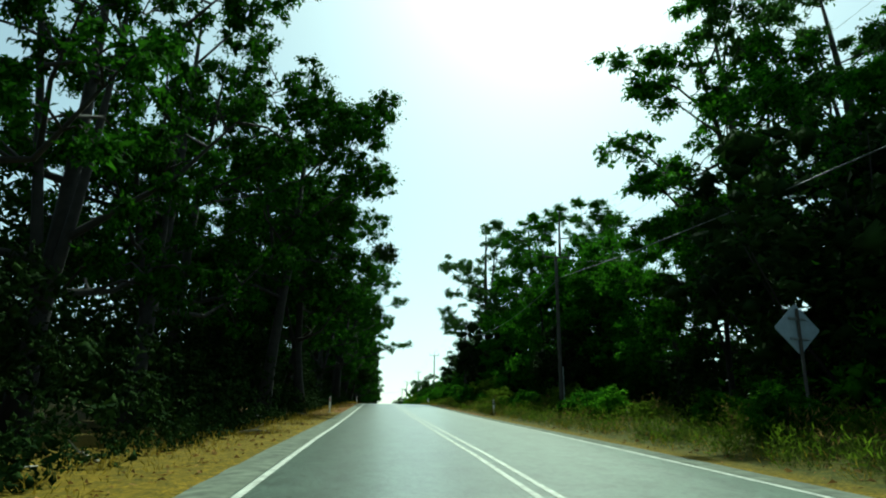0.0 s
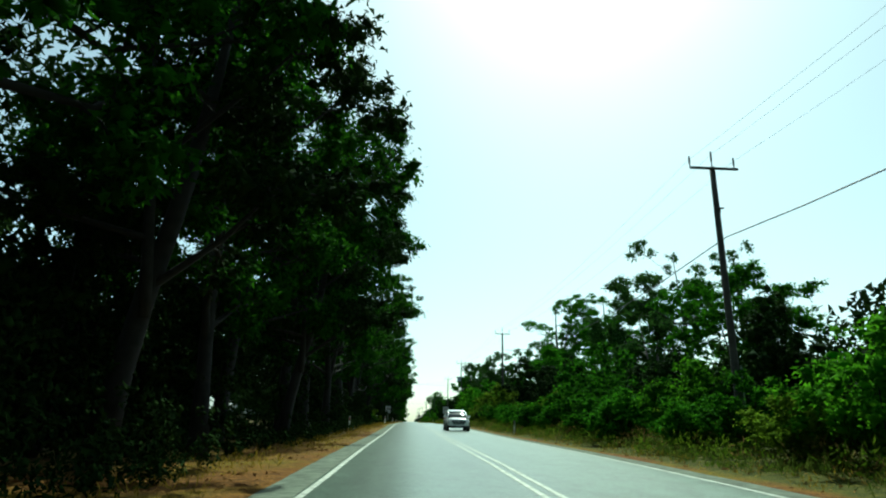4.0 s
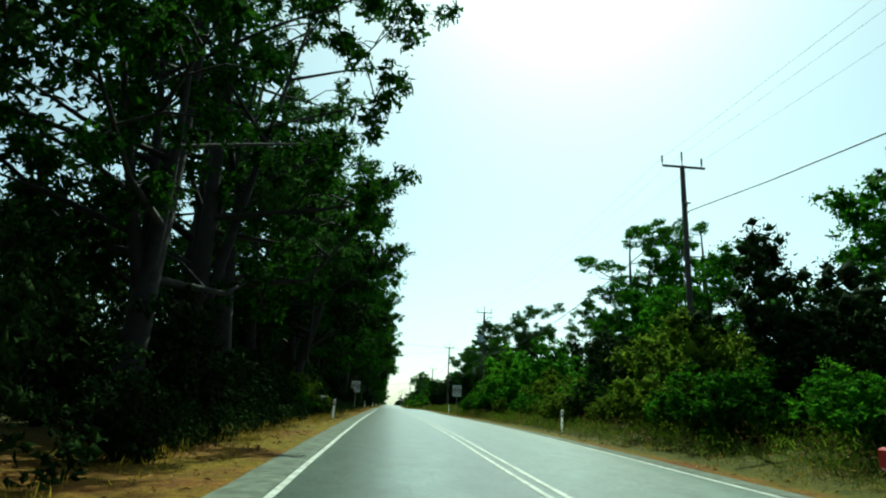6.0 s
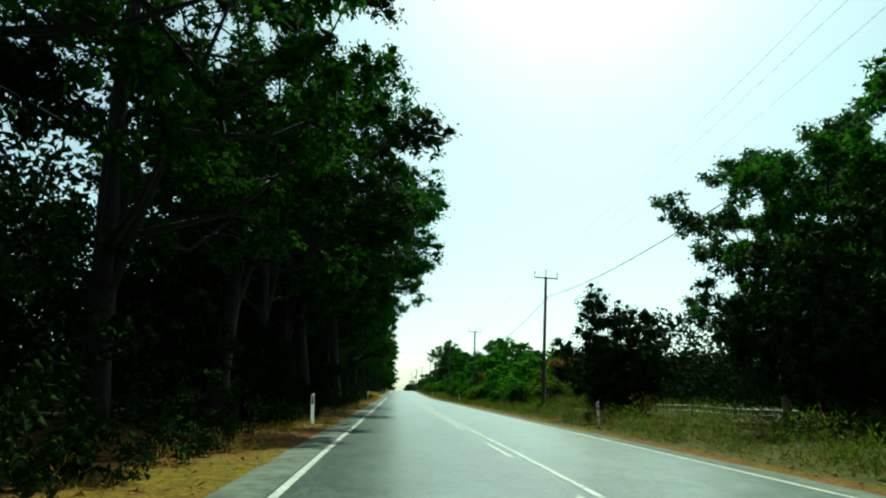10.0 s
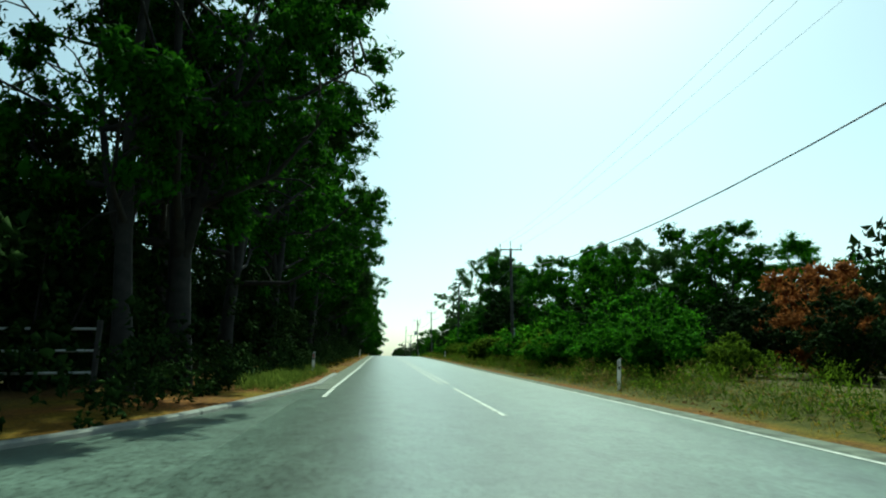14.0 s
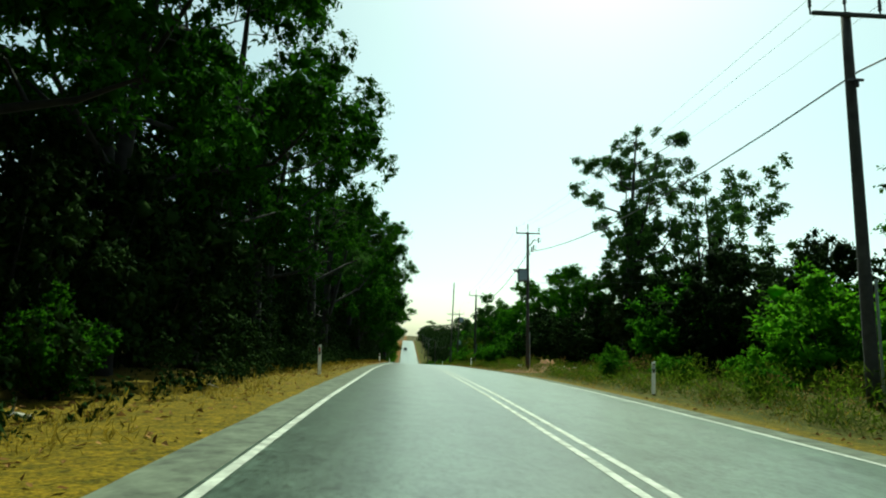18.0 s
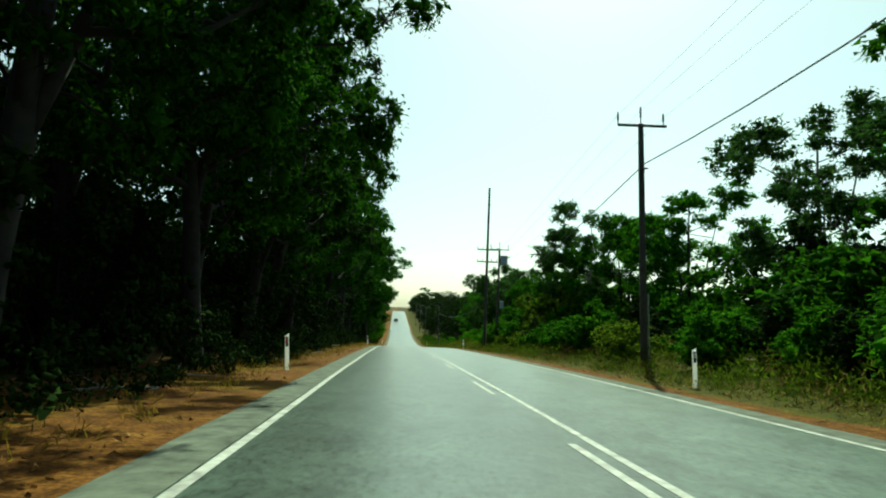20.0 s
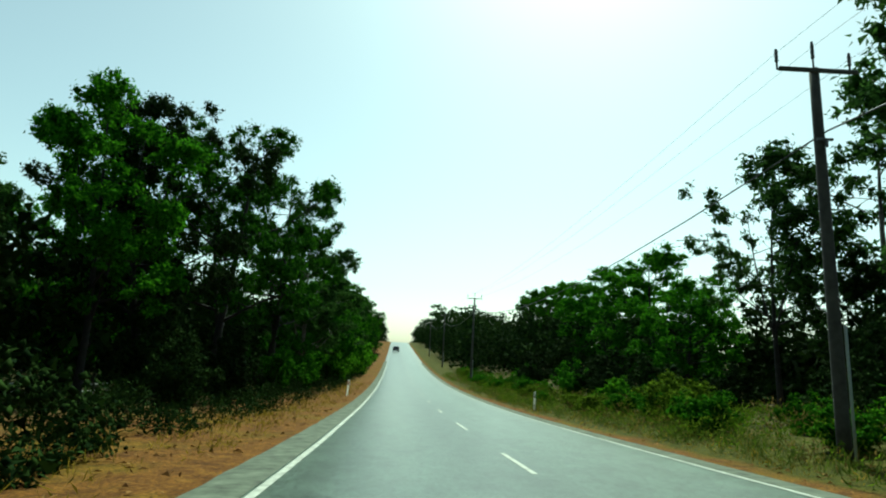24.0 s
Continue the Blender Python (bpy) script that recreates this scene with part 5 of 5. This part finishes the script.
def suv(x, y, turn, paint, label, glass, size=1.0):
    """A family car of the high kind; its nose points along -y."""
    ob = thing("car", label, "car", "cars on the road")
    ob.matrix_basis = pose(x, y, road_z(y), math.degrees(math.atan((road_z(y + 1) - road_z(y - 1)) / 2)) * (1 if abs(turn) < 90 else -1), 0, turn) @ Matrix.Scale(size, 4)
    part("body", loft([section(-2.36, 0.66, 0.40, 0.80, 0.9), section(-2.32, 0.80, 0.34, 0.90, 0.92), section(-2.22, 0.88, 0.32, 0.97, 0.94), section(-2.0, 0.925, 0.31, 1.01, 0.95), section(-1.5, 0.94, 0.31, 1.05, 0.95),
                       section(-1.0, 0.945, 0.31, 1.08, 0.95), section(-0.4, 0.945, 0.31, 1.10, 0.94), section(0.6, 0.945, 0.31, 1.12, 0.94), section(1.5, 0.94, 0.32, 1.13, 0.94), section(2.0, 0.92, 0.34, 1.12, 0.93), section(2.25, 0.87, 0.38, 1.06, 0.92), section(2.36, 0.76, 0.44, 0.96, 0.9)]), paint, ob, smooth=True)
    part("cabin", loft([section(-1.12, 0.80, 0.98, 1.08, 0.96), section(-0.75, 0.83, 0.98, 1.30, 0.90), section(-0.36, 0.84, 0.98, 1.53, 0.82), section(0.05, 0.845, 0.98, 1.63, 0.79), section(0.7, 0.845, 0.98, 1.66, 0.78), section(1.4, 0.84, 0.98, 1.63, 0.78), section(1.9, 0.82, 0.98, 1.52, 0.80), section(2.22, 0.80, 0.98, 1.12, 0.92)]), glass, ob, "dark tinted glass", True)
    roof = part("roof", loft([section(-0.42, 0.60, 1.50, 1.545), section(-0.1, 0.655, 1.56, 1.645), section(0.5, 0.67, 1.60, 1.69), section(1.3, 0.665, 1.58, 1.675), section(1.9, 0.64, 1.47, 1.575), section(2.08, 0.60, 1.44, 1.49)]), paint, ob, smooth=True)
    for s in (-1, 1):
        part("pillar", tube([(s * 0.82, -1.10, 1.06), (s * 0.76, -0.75, 1.29), (s * 0.675, -0.34, 1.535), (s * 0.655, 0.0, 1.60)], [0.05, 0.048, 0.045, 0.04], 7), paint, ob, smooth=True)
        part("pillar", tube([(s * 0.855, 0.55, 1.08), (s * 0.68, 0.5, 1.60)], [0.045, 0.04], 7), M_BLACK, ob)
        part("pillar", tube([(s * 0.85, 2.05, 1.08), (s * 0.66, 1.6, 1.58)], [0.09, 0.07], 7), paint, ob)
        part("roof_rail", tube([(s * 0.60, -0.1, 1.65), (s * 0.60, 0.1, 1.73), (s * 0.60, 1.4, 1.715), (s * 0.60, 1.6, 1.63)], [0.02] * 4, 6), M_STEEL, roof)
        m = part("mirror", loft([section(-0.82, 0.05, 1.10, 1.20), section(-0.80, 0.10, 1.07, 1.23), section(-0.70, 0.11, 1.06, 1.23), section(-0.66, 0.09, 1.08, 1.21)]), paint, ob, smooth=True)
        m.location.x = s * 1.0
        part("mirror_glass", box(0, -0.655, 1.145, 0.15, 0.01, 0.11), glass, m)
        part("daytime_light", moved(box(0, 0, 0, 0.34, 0.10, 0.045, 0.012), Matrix.Translation((s * 0.70, -2.21, 0.915)) @ Matrix.Rotation(s * radians(16), 4, "Z")), M_LAMP, ob, "slim bright lamp under the bonnet edge")
        pocket = part("headlight", moved(box(0, 0, 0, 0.20, 0.12, 0.25, 0.03), Matrix.Translation((s * 0.765, -2.225, 0.66)) @ Matrix.Rotation(s * radians(20), 4, "Z")), M_BLACK, ob, "dark headlight pocket in the bumper")
        for zz in (0.60, 0.71):
            part("lens", moved(box(0, -0.062, 0, 0.10, 0.02, 0.07, 0.01), Matrix.Translation((s * 0.765, -2.225, zz)) @ Matrix.Rotation(s * radians(20), 4, "Z")), M_LAMP, pocket)
        part("tail_light", box(s * 0.74, 2.27, 0.92, 0.20, 0.12, 0.16, 0.02), M_RED, ob, "red tail light")
        for yy in (-0.62, 0.5, 1.45):
            part("door_seam", tube([(s * 0.945, yy, 0.45), (s * 0.947, yy, 0.72), (s * 0.905, yy, 1.04)], [0.006] * 3, 4), M_BLACK, ob)
        for yy in (0.32, 1.22):
            part("door_handle", box(s * 0.94, yy, 0.90, 0.04, 0.2, 0.03, 0.008), paint, ob)
        part("sill", box(s * 0.915, 0.0, 0.37, 0.09, 2.2, 0.17, 0.03), M_BLACK, ob, "black plastic sill")
        for yy in (-1.45, 1.4):
            part("arch", moved(ring(0.35, 0.44, 24, -0.035, 0.035), Matrix.Translation((s * 0.925, yy, 0.38)) @ Matrix.Rotation(radians(90), 4, "Z")), M_BLACK, ob, "black plastic wheel arch")
            wheel(ob, s * 0.84, yy, 0.36)
    g = part("grille", outline_plate([(0.40, 0.53), (0.60, 0.72), (0.52, 0.86)], -2.345, 0.09), M_BLACK, ob, "black six-sided grille")
    for k in range(5):
        zz = 0.58 + 0.058 * k
        half = 0.42 + (0.13 * (zz - 0.53) / 0.19 if zz < 0.72 else 0.13 - 0.06 * (zz - 0.72) / 0.14)
        part("bar", box(0, -2.394, zz, 2 * half, 0.012, 0.014), M_STEEL, g)
    part("badge", moved(ring(0.03, 0.06, 16, -0.008, 0.008), Matrix.Translation((0, -2.40, 0.78))), M_STEEL, g)
    part("bumper", loft([section(-2.39, 0.62, 0.27, 0.42), section(-2.33, 0.84, 0.25, 0.46), section(-2.1, 0.93, 0.25, 0.47), section(-1.9, 0.94, 0.25, 0.45)]), M_BLACK, ob, "black plastic lower bumper", True)
    part("skid_plate", box(0, -2.38, 0.28, 0.8, 0.04, 0.06, 0.01), M_STEEL, ob)
    part("number_plate", box(0, -2.40, 0.45, 0.37, 0.012, 0.10), M_WHITE, ob)
    part("number_plate", box(0, 2.37, 0.72, 0.37, 0.012, 0.11), M_WHITE, ob)
    for px in (-0.45, 0.2):
        part("wiper", tube([(px, -1.13, 1.10), (px + 0.5, -0.98, 1.19)], [0.012, 0.008], 4), M_BLACK, ob)
    return ob


M_PAINT = plain("white_car_paint", (0.82, 0.83, 0.84), 0.25, 0.0, 0.04, 2)
M_DARKPAINT = plain("dark_grey_car_paint", (0.03, 0.032, 0.036), 0.3, 0.2, 0.1, 2)
M_LAMP = plain("clear_lamp", (0.8, 0.8, 0.82), 0.15, 0.2, 0.05, 4)
M_GLASS, gnt, gb = material("tinted_glass", 0.12)
gb.inputs["Base Color"].default_value = (0.012, 0.018, 0.017, 1)
suv(1.95, 156.2, 0.5, M_PAINT, "white high-built family car with dark windows on the road", M_GLASS, 0.97)
suv(-1.75, 815, 180, M_DARKPAINT, "dark grey car far ahead in the lane", M_GLASS)

# ---- house behind the trees, fences ----
M_ROOF = plain("pale_corrugated_iron", (0.30, 0.32, 0.32), 0.7, 0.0, 0.15, 1.5)
M_RIDGE = plain("grey_roof_capping", (0.12, 0.13, 0.13), 0.7, 0.0, 0.15, 3)
M_RENDER = plain("cream_wall_paint", (0.6, 0.58, 0.52), 0.85, 0, 0.1, 2)
M_PANE, pnt, pb = material("window_glass", 0.05)
pb.inputs["Base Color"].default_value = (0.02, 0.025, 0.03, 1)


def house(x, y, turn):
    ob = thing("house", "single-storey cream house with a pale iron hip roof and veranda", "house")
    ob.matrix_basis = pose(x, y, ground_z(x, y) - 0.1, 0, 0, turn) @ Matrix.Diagonal((1.15, 1.0, 1.18, 1))
    part("wall", box(0, 0, 1.35, 12, 8, 2.7), M_RENDER, ob)
    e = 0.5
    v = [(-6 - e, -4 - e, 2.6), (6 + e, -4 - e, 2.6), (6 + e, 4 + e, 2.6), (-6 - e, 4 + e, 2.6), (-0.9, 0, 5.0), (0.9, 0, 5.0)]
    v += [(p[0], p[1], p[2] - 0.1) for p in v[:4]]
    roof = part("roof", (v, [(0, 1, 5, 4), (1, 2, 5), (2, 3, 4, 5), (3, 0, 4), (0, 6, 7, 1), (1, 7, 8, 2), (2, 8, 9, 3), (3, 9, 6, 0), (9, 8, 7, 6)]), M_ROOF, ob)
    part("ridge", tube([(-0.9, 0, 5.02), (0.9, 0, 5.02)], [0.09, 0.09], 6), M_RIDGE, roof)
    for sx, sy in ((-1, -1), (1, -1), (1, 1), (-1, 1)):
        part("hip_cap", tube([(sx * 0.9, 0, 5.02), (sx * (6 + e), sy * (4 + e), 2.63)], [0.09, 0.09], 6), M_RIDGE, roof, "darker hip capping")
    gable = part("gable", ([(-5, -5.6, 2.5), (-1, -5.6, 2.5), (-3, -5.6, 3.9), (-5, -1, 2.5), (-1, -1, 2.5), (-3, -1, 3.9)], [(0, 1, 2), (0, 2, 5, 3), (1, 4, 5, 2), (3, 5, 4), (0, 3, 4, 1)]), M_ROOF, ob)
    ver = part("veranda_roof", ([(-6.4, -6.6, 2.2), (6.4, -6.6, 2.2), (6.4, -4, 2.55), (-6.4, -4, 2.55), (-6.4, -6.6, 2.14), (6.4, -6.6, 2.14), (6.4, -4, 2.49), (-6.4, -4, 2.49)],
                                [(0, 1, 2, 3), (7, 6, 5, 4), (0, 4, 5, 1), (1, 5, 6, 2), (2, 6, 7, 3), (3, 7, 4, 0)]), M_ROOF, ob)
    for k in range(6):
        part("post", box(-6 + 2.4 * k, -6.4, 1.1, 0.1, 0.1, 2.2), M_WHITE, ver)
    for wx in (-4, 0.2, 3.8):
        w = part("window", box(wx, -4.02, 1.5, 1.5, 0.08, 1.2), M_WHITE, ob)
        part("pane", box(wx - 0.36, -4.07, 1.5, 0.62, 0.02, 1.05), M_PANE, w)
        part("pane", box(wx + 0.36, -4.07, 1.5, 0.62, 0.02, 1.05), M_PANE, w)
    part("door", box(-1.9, -4.03, 1.02, 0.9, 0.06, 2.04), M_NAVY, ob)
    part("gutter", box(0, -4.55, 2.56, 13, 0.1, 0.1), M_WHITE, ob)


house(-31.4, 188.8, 57)


def rail_fence(points, label, height=1.15, rails=3):
    ob = thing("fence", label, "fence")
    for (x0, y0), (x1, y1) in zip(points, points[1:]):
        d = math.hypot(x1 - x0, y1 - y0)
        n = max(1, int(d / 2.6))
        for k in range(n + 1):
            x, y = x0 + (x1 - x0) * k / n, y0 + (y1 - y0) * k / n
            part("post", moved(box(0, 0, height / 2, 0.11, 0.11, height + 0.3, 0.01), Matrix.Translation((x, y, ground_z(x, y)))), M_POLE, ob)
            if k:
                for q in range(rails):
                    z = height * (0.3 + 0.33 * q)
                    part("rail", tube([(px, py, ground_z(px, py) + z), (x, y, ground_z(x, y) + z)], [0.035, 0.035], 5), M_RAIL, ob)
            px, py = x, y


M_RAIL = plain("pale_grey_rail", (0.5, 0.5, 0.48), 0.8, 0, 0.15, 4)
rail_fence([(-12.6, 377.6), (-8.9, 378.2)], "pale three-rail fence in the shade of the trees", 1.55)
rail_fence([(-26, 600), (-26, 626)], "weathered post and rail fence behind the trees", 1.2, 2)
rail_fence([(-15, 636), (-15, 668)], "low pale rail fence under the trees", 0.9, 2)
rail_fence([(25, 262), (13, 292)], "low rail fence across the open paddock", 0.8, 2)

ob = thing("water_tank", "low pale corrugated water tank behind a fence", "water tank")
ob.matrix_basis = pose(-36, 622, ground_z(-36, 622) - 0.05)
part("shell", tube([(0, 0, 0), (0, 0, 0.5), (0, 0, 0.55), (0, 0, 1.0), (0, 0, 1.05), (0, 0, 1.6)], [4.2, 4.2, 4.16, 4.2, 4.16, 4.2], 40), M_ROOF, ob)
part("rim", tube([(0, 0, 1.6), (0, 0, 1.68)], [4.26, 4.26], 40), M_ROOF, ob)

# ---- small growth and earth on the verges ----


def sapling(x, y, h):
    rng = np.random.default_rng(81)
    ob = thing("sapling", "thin pale sapling with few leaves beside the wood", "sapling")
    ob.matrix_basis = pose(x, y, ground_z(x, y))
    part("stem", tube([(0, 0, -0.1), (0.03, 0, h * 0.35), (-0.02, 0.03, h * 0.7), (0.04, 0, h)], [0.045, 0.038, 0.03, 0.012], 7), M_PALE_BARK, ob, smooth=True)
    tips = [(0.25 * math.cos(k * 2.4), 0.25 * math.sin(k * 2.4), h * (0.72 + 0.045 * k)) for k in range(6)]
    part("twig", join(*[tube([(0, 0, z - 0.25), (px * 0.6, py * 0.6, z - 0.06), (px, py, z)], [0.014, 0.009, 0.004], 4, False) for px, py, z in tips]), M_BARK, ob)
    c = new("foliage", leaf_mesh("foliage", rng, tips, [0.3] * 6, 220, 0.2, 0.06, M_LEAF, 0.5))
    c.parent = ob


sapling(-6.0, 246.0, 3.3)
for key, x, y, h in (("bright", -6.9, 188.4, 1.5), ("olive", -7.4, 190.6, 2.9), ("bright", -6.6, 297, 1.2), ("rust", -6.5, 296, 0.6), ("bush", -8.0, 480.5, 2.0), ("bright", -7.4, 243, 1.3),
                     ("dark", 9.8, 620, 2.6), ("bright", 10.6, 621.5, 3.0), ("bright", 8.6, 618.8, 1.5), ("olive", 8.0, 612, 1.2), ("bright", 7.4, 626, 1.3), ("olive", 7.6, 604, 1.4), ("bright", 8.2, 598, 1.6),
                     # bright kinds from y 690 on: open-sky light put into the leaf colour
                     ("dark", -9.0, 650, 2.8), ("dark", -9.2, 657, 3.4), ("bush", -9.0, 664, 3.4), ("bush", -8.6, 672, 3.6), ("bright", -7.8, 690, 4.4), ("bright", -7.6, 701, 5), ("bright", -7.4, 713, 5), ("bright", -7.6, 726, 5)):
    plant(key, x, y, h)


M_EARTH = plain("red_brown_earth", (0.155, 0.066, 0.016), 1.0, 0, 0.6, 1.6)


def earth_mound(x, y, rx, ry, h, label):
    rng = np.random.default_rng(int(y))
    v, f, n, m = [(0, 0, h)], [], 16, 7
    for j in range(1, m + 1):
        for k in range(n):
            a, q = 2 * math.pi * k / n, j / m
            bump_z = h * (0.5 + 0.5 * math.cos(math.pi * q)) * (1 + 0.25 * rng.normal()) - (0.12 if j == m else 0)
            v.append((rx * q * math.cos(a) * (1 + 0.08 * rng.normal()), ry * q * math.sin(a), bump_z))
    f = [(0, 1 + k, 1 + (k + 1) % n) for k in range(n)]
    f += [(1 + (j - 1) * n + k, 1 + j * n + k, 1 + j * n + (k + 1) % n, 1 + (j - 1) * n + (k + 1) % n) for j in range(1, m) for k in range(n)]
    ob = mesh_object("earth_mound", v, f, M_EARTH, True)
    ob.matrix_basis = pose(x, y, ground_z(x, y))
    tagged(ob, label, "earth mound")


earth_mound(8.4, 514.5, 1.3, 2.0, 0.5, "low mound of dug brown earth beside a power pole")
earth_mound(10.8, 508.5, 1.6, 1.8, 0.4, "low mound of dug brown earth on the bare bank")
patch = [(x, y, ground_z(x, y) + 0.03 - 0.14 * max(0, ((x - 9.6) / 4.9) ** 2 + ((y - 511) / 8.5) ** 2 - 0.8)) for y in range(500, 523) for x in np.arange(4.6, 15.1, 0.5)]
bare = mesh_object("bare_earth", patch, [(j * 21 + i, j * 21 + i + 1, (j + 1) * 21 + i + 1, (j + 1) * 21 + i) for j in range(22) for i in range(20)], M_EARTH, True)
tagged(bare, "patch of bare red-brown earth round the pole", "ground", kind="structure")


M_GRASS_TALL = leaf_material("tall_yellow_grass", (0.14, 0.12, 0.012), (0.42, 0.30, 0.04), 0.4)
v, f = [], []
xs = [-4.3 - 0.15 * k for k in range(12)] + [-6.3 - 0.4 * k for k in range(22)]
for x in xs:
    y, slope = side_near(x), 4.6 / 1.2 * math.exp((x + 4.2) / 1.2)
    nx, ny = -slope / math.hypot(1, slope), -1 / math.hypot(1, slope)
    for o, h in ((0, -0.1), (0.03, 0.035), (0.07, 0.055), (0.20, 0.055), (0.23, -0.1)):
        v.append((x + nx * o, y + ny * o, road_z(y) - 0.004 * abs(x + 4) + h))
f = [(j * 5 + i, j * 5 + 5 + i, j * 5 + 6 + i, j * 5 + 1 + i) for j in range(len(xs) - 1) for i in range(4)] + [(4, 3, 2, 1, 0)]
tagged(mesh_object("kerb", v, f, M_KERB), "pale concrete kerb round the grassy corner", "kerb", kind="structure")


def corner_tuft_place(rng):
    x = rng.uniform(-8.6, -5.1)
    return x, rng.uniform(352.5, side_near(x) - 0.5), 0.1, rng.uniform(0.15, 0.35)


clumps("grass", 85, 420, corner_tuft_place, 11000, 0.5, 0.02, M_GRASS_TALL, "tall yellow grass on the corner of the side road", "grass", 0, -0.9)


def corner_green_place(rng):
    y = rng.uniform(379, 392)
    return rng.uniform(-5.9, -4.7), y, 0.06, rng.uniform(0.12, 0.3)


clumps("grass", 86, 420, corner_green_place, 9000, 0.2, 0.022, M_GRASS_GREEN, "short green grass behind the kerb", "grass", 0, -0.9)


def verge_green_place(rng):
    return 5.2 + abs(rng.normal()) * 1.6, rng.uniform(0, 690), 0.06, rng.uniform(0.15, 0.35)


clumps("grass", 87, 6500, verge_green_place, 170000, 0.2, 0.02, M_GRASS_GREEN, "olive and yellow grass along the foot of the bank", "grass", 0, -0.9)


def fallen_branches():
    rng = np.random.default_rng(88)
    for k in range(190):
        y = rng.uniform(10, 630)
        x = -5.7 - rng.random() * 2.0
        if 346 < y < 378 or noise.noise((0.0, y * 0.06, 12.0)) < -0.1:
            continue
        ob = thing("fallen_branch", "bleached dead branch lying in the leaf litter", "branch", "fallen branches on the verge")
        ln, a = rng.uniform(0.5, 1.9), rng.random() * 6.28
        mid = np.array((0.1 * rng.normal(), 0.12 * rng.normal(), 0.07))
        end = np.array((math.cos(a) * ln, math.sin(a) * ln, 0.06 + 0.15 * rng.random()))
        part("limb", tube([(0, 0, 0.03), end * 0.5 + mid, end], [0.035, 0.028, 0.01], 5), M_DEAD, ob, smooth=True)
        part("twig", tube([tuple(end * 0.5 + mid), tuple(end * 0.7 + mid * 2 + np.array((0, 0, 0.1)))], [0.014, 0.005], 4), M_DEAD, ob)
        ob.matrix_basis = pose(x, y, ground_z(x, y))


M_DEAD = plain("bleached_dead_wood", (0.3, 0.28, 0.25), 0.9, 0, 0.3, 6)
fallen_branches()
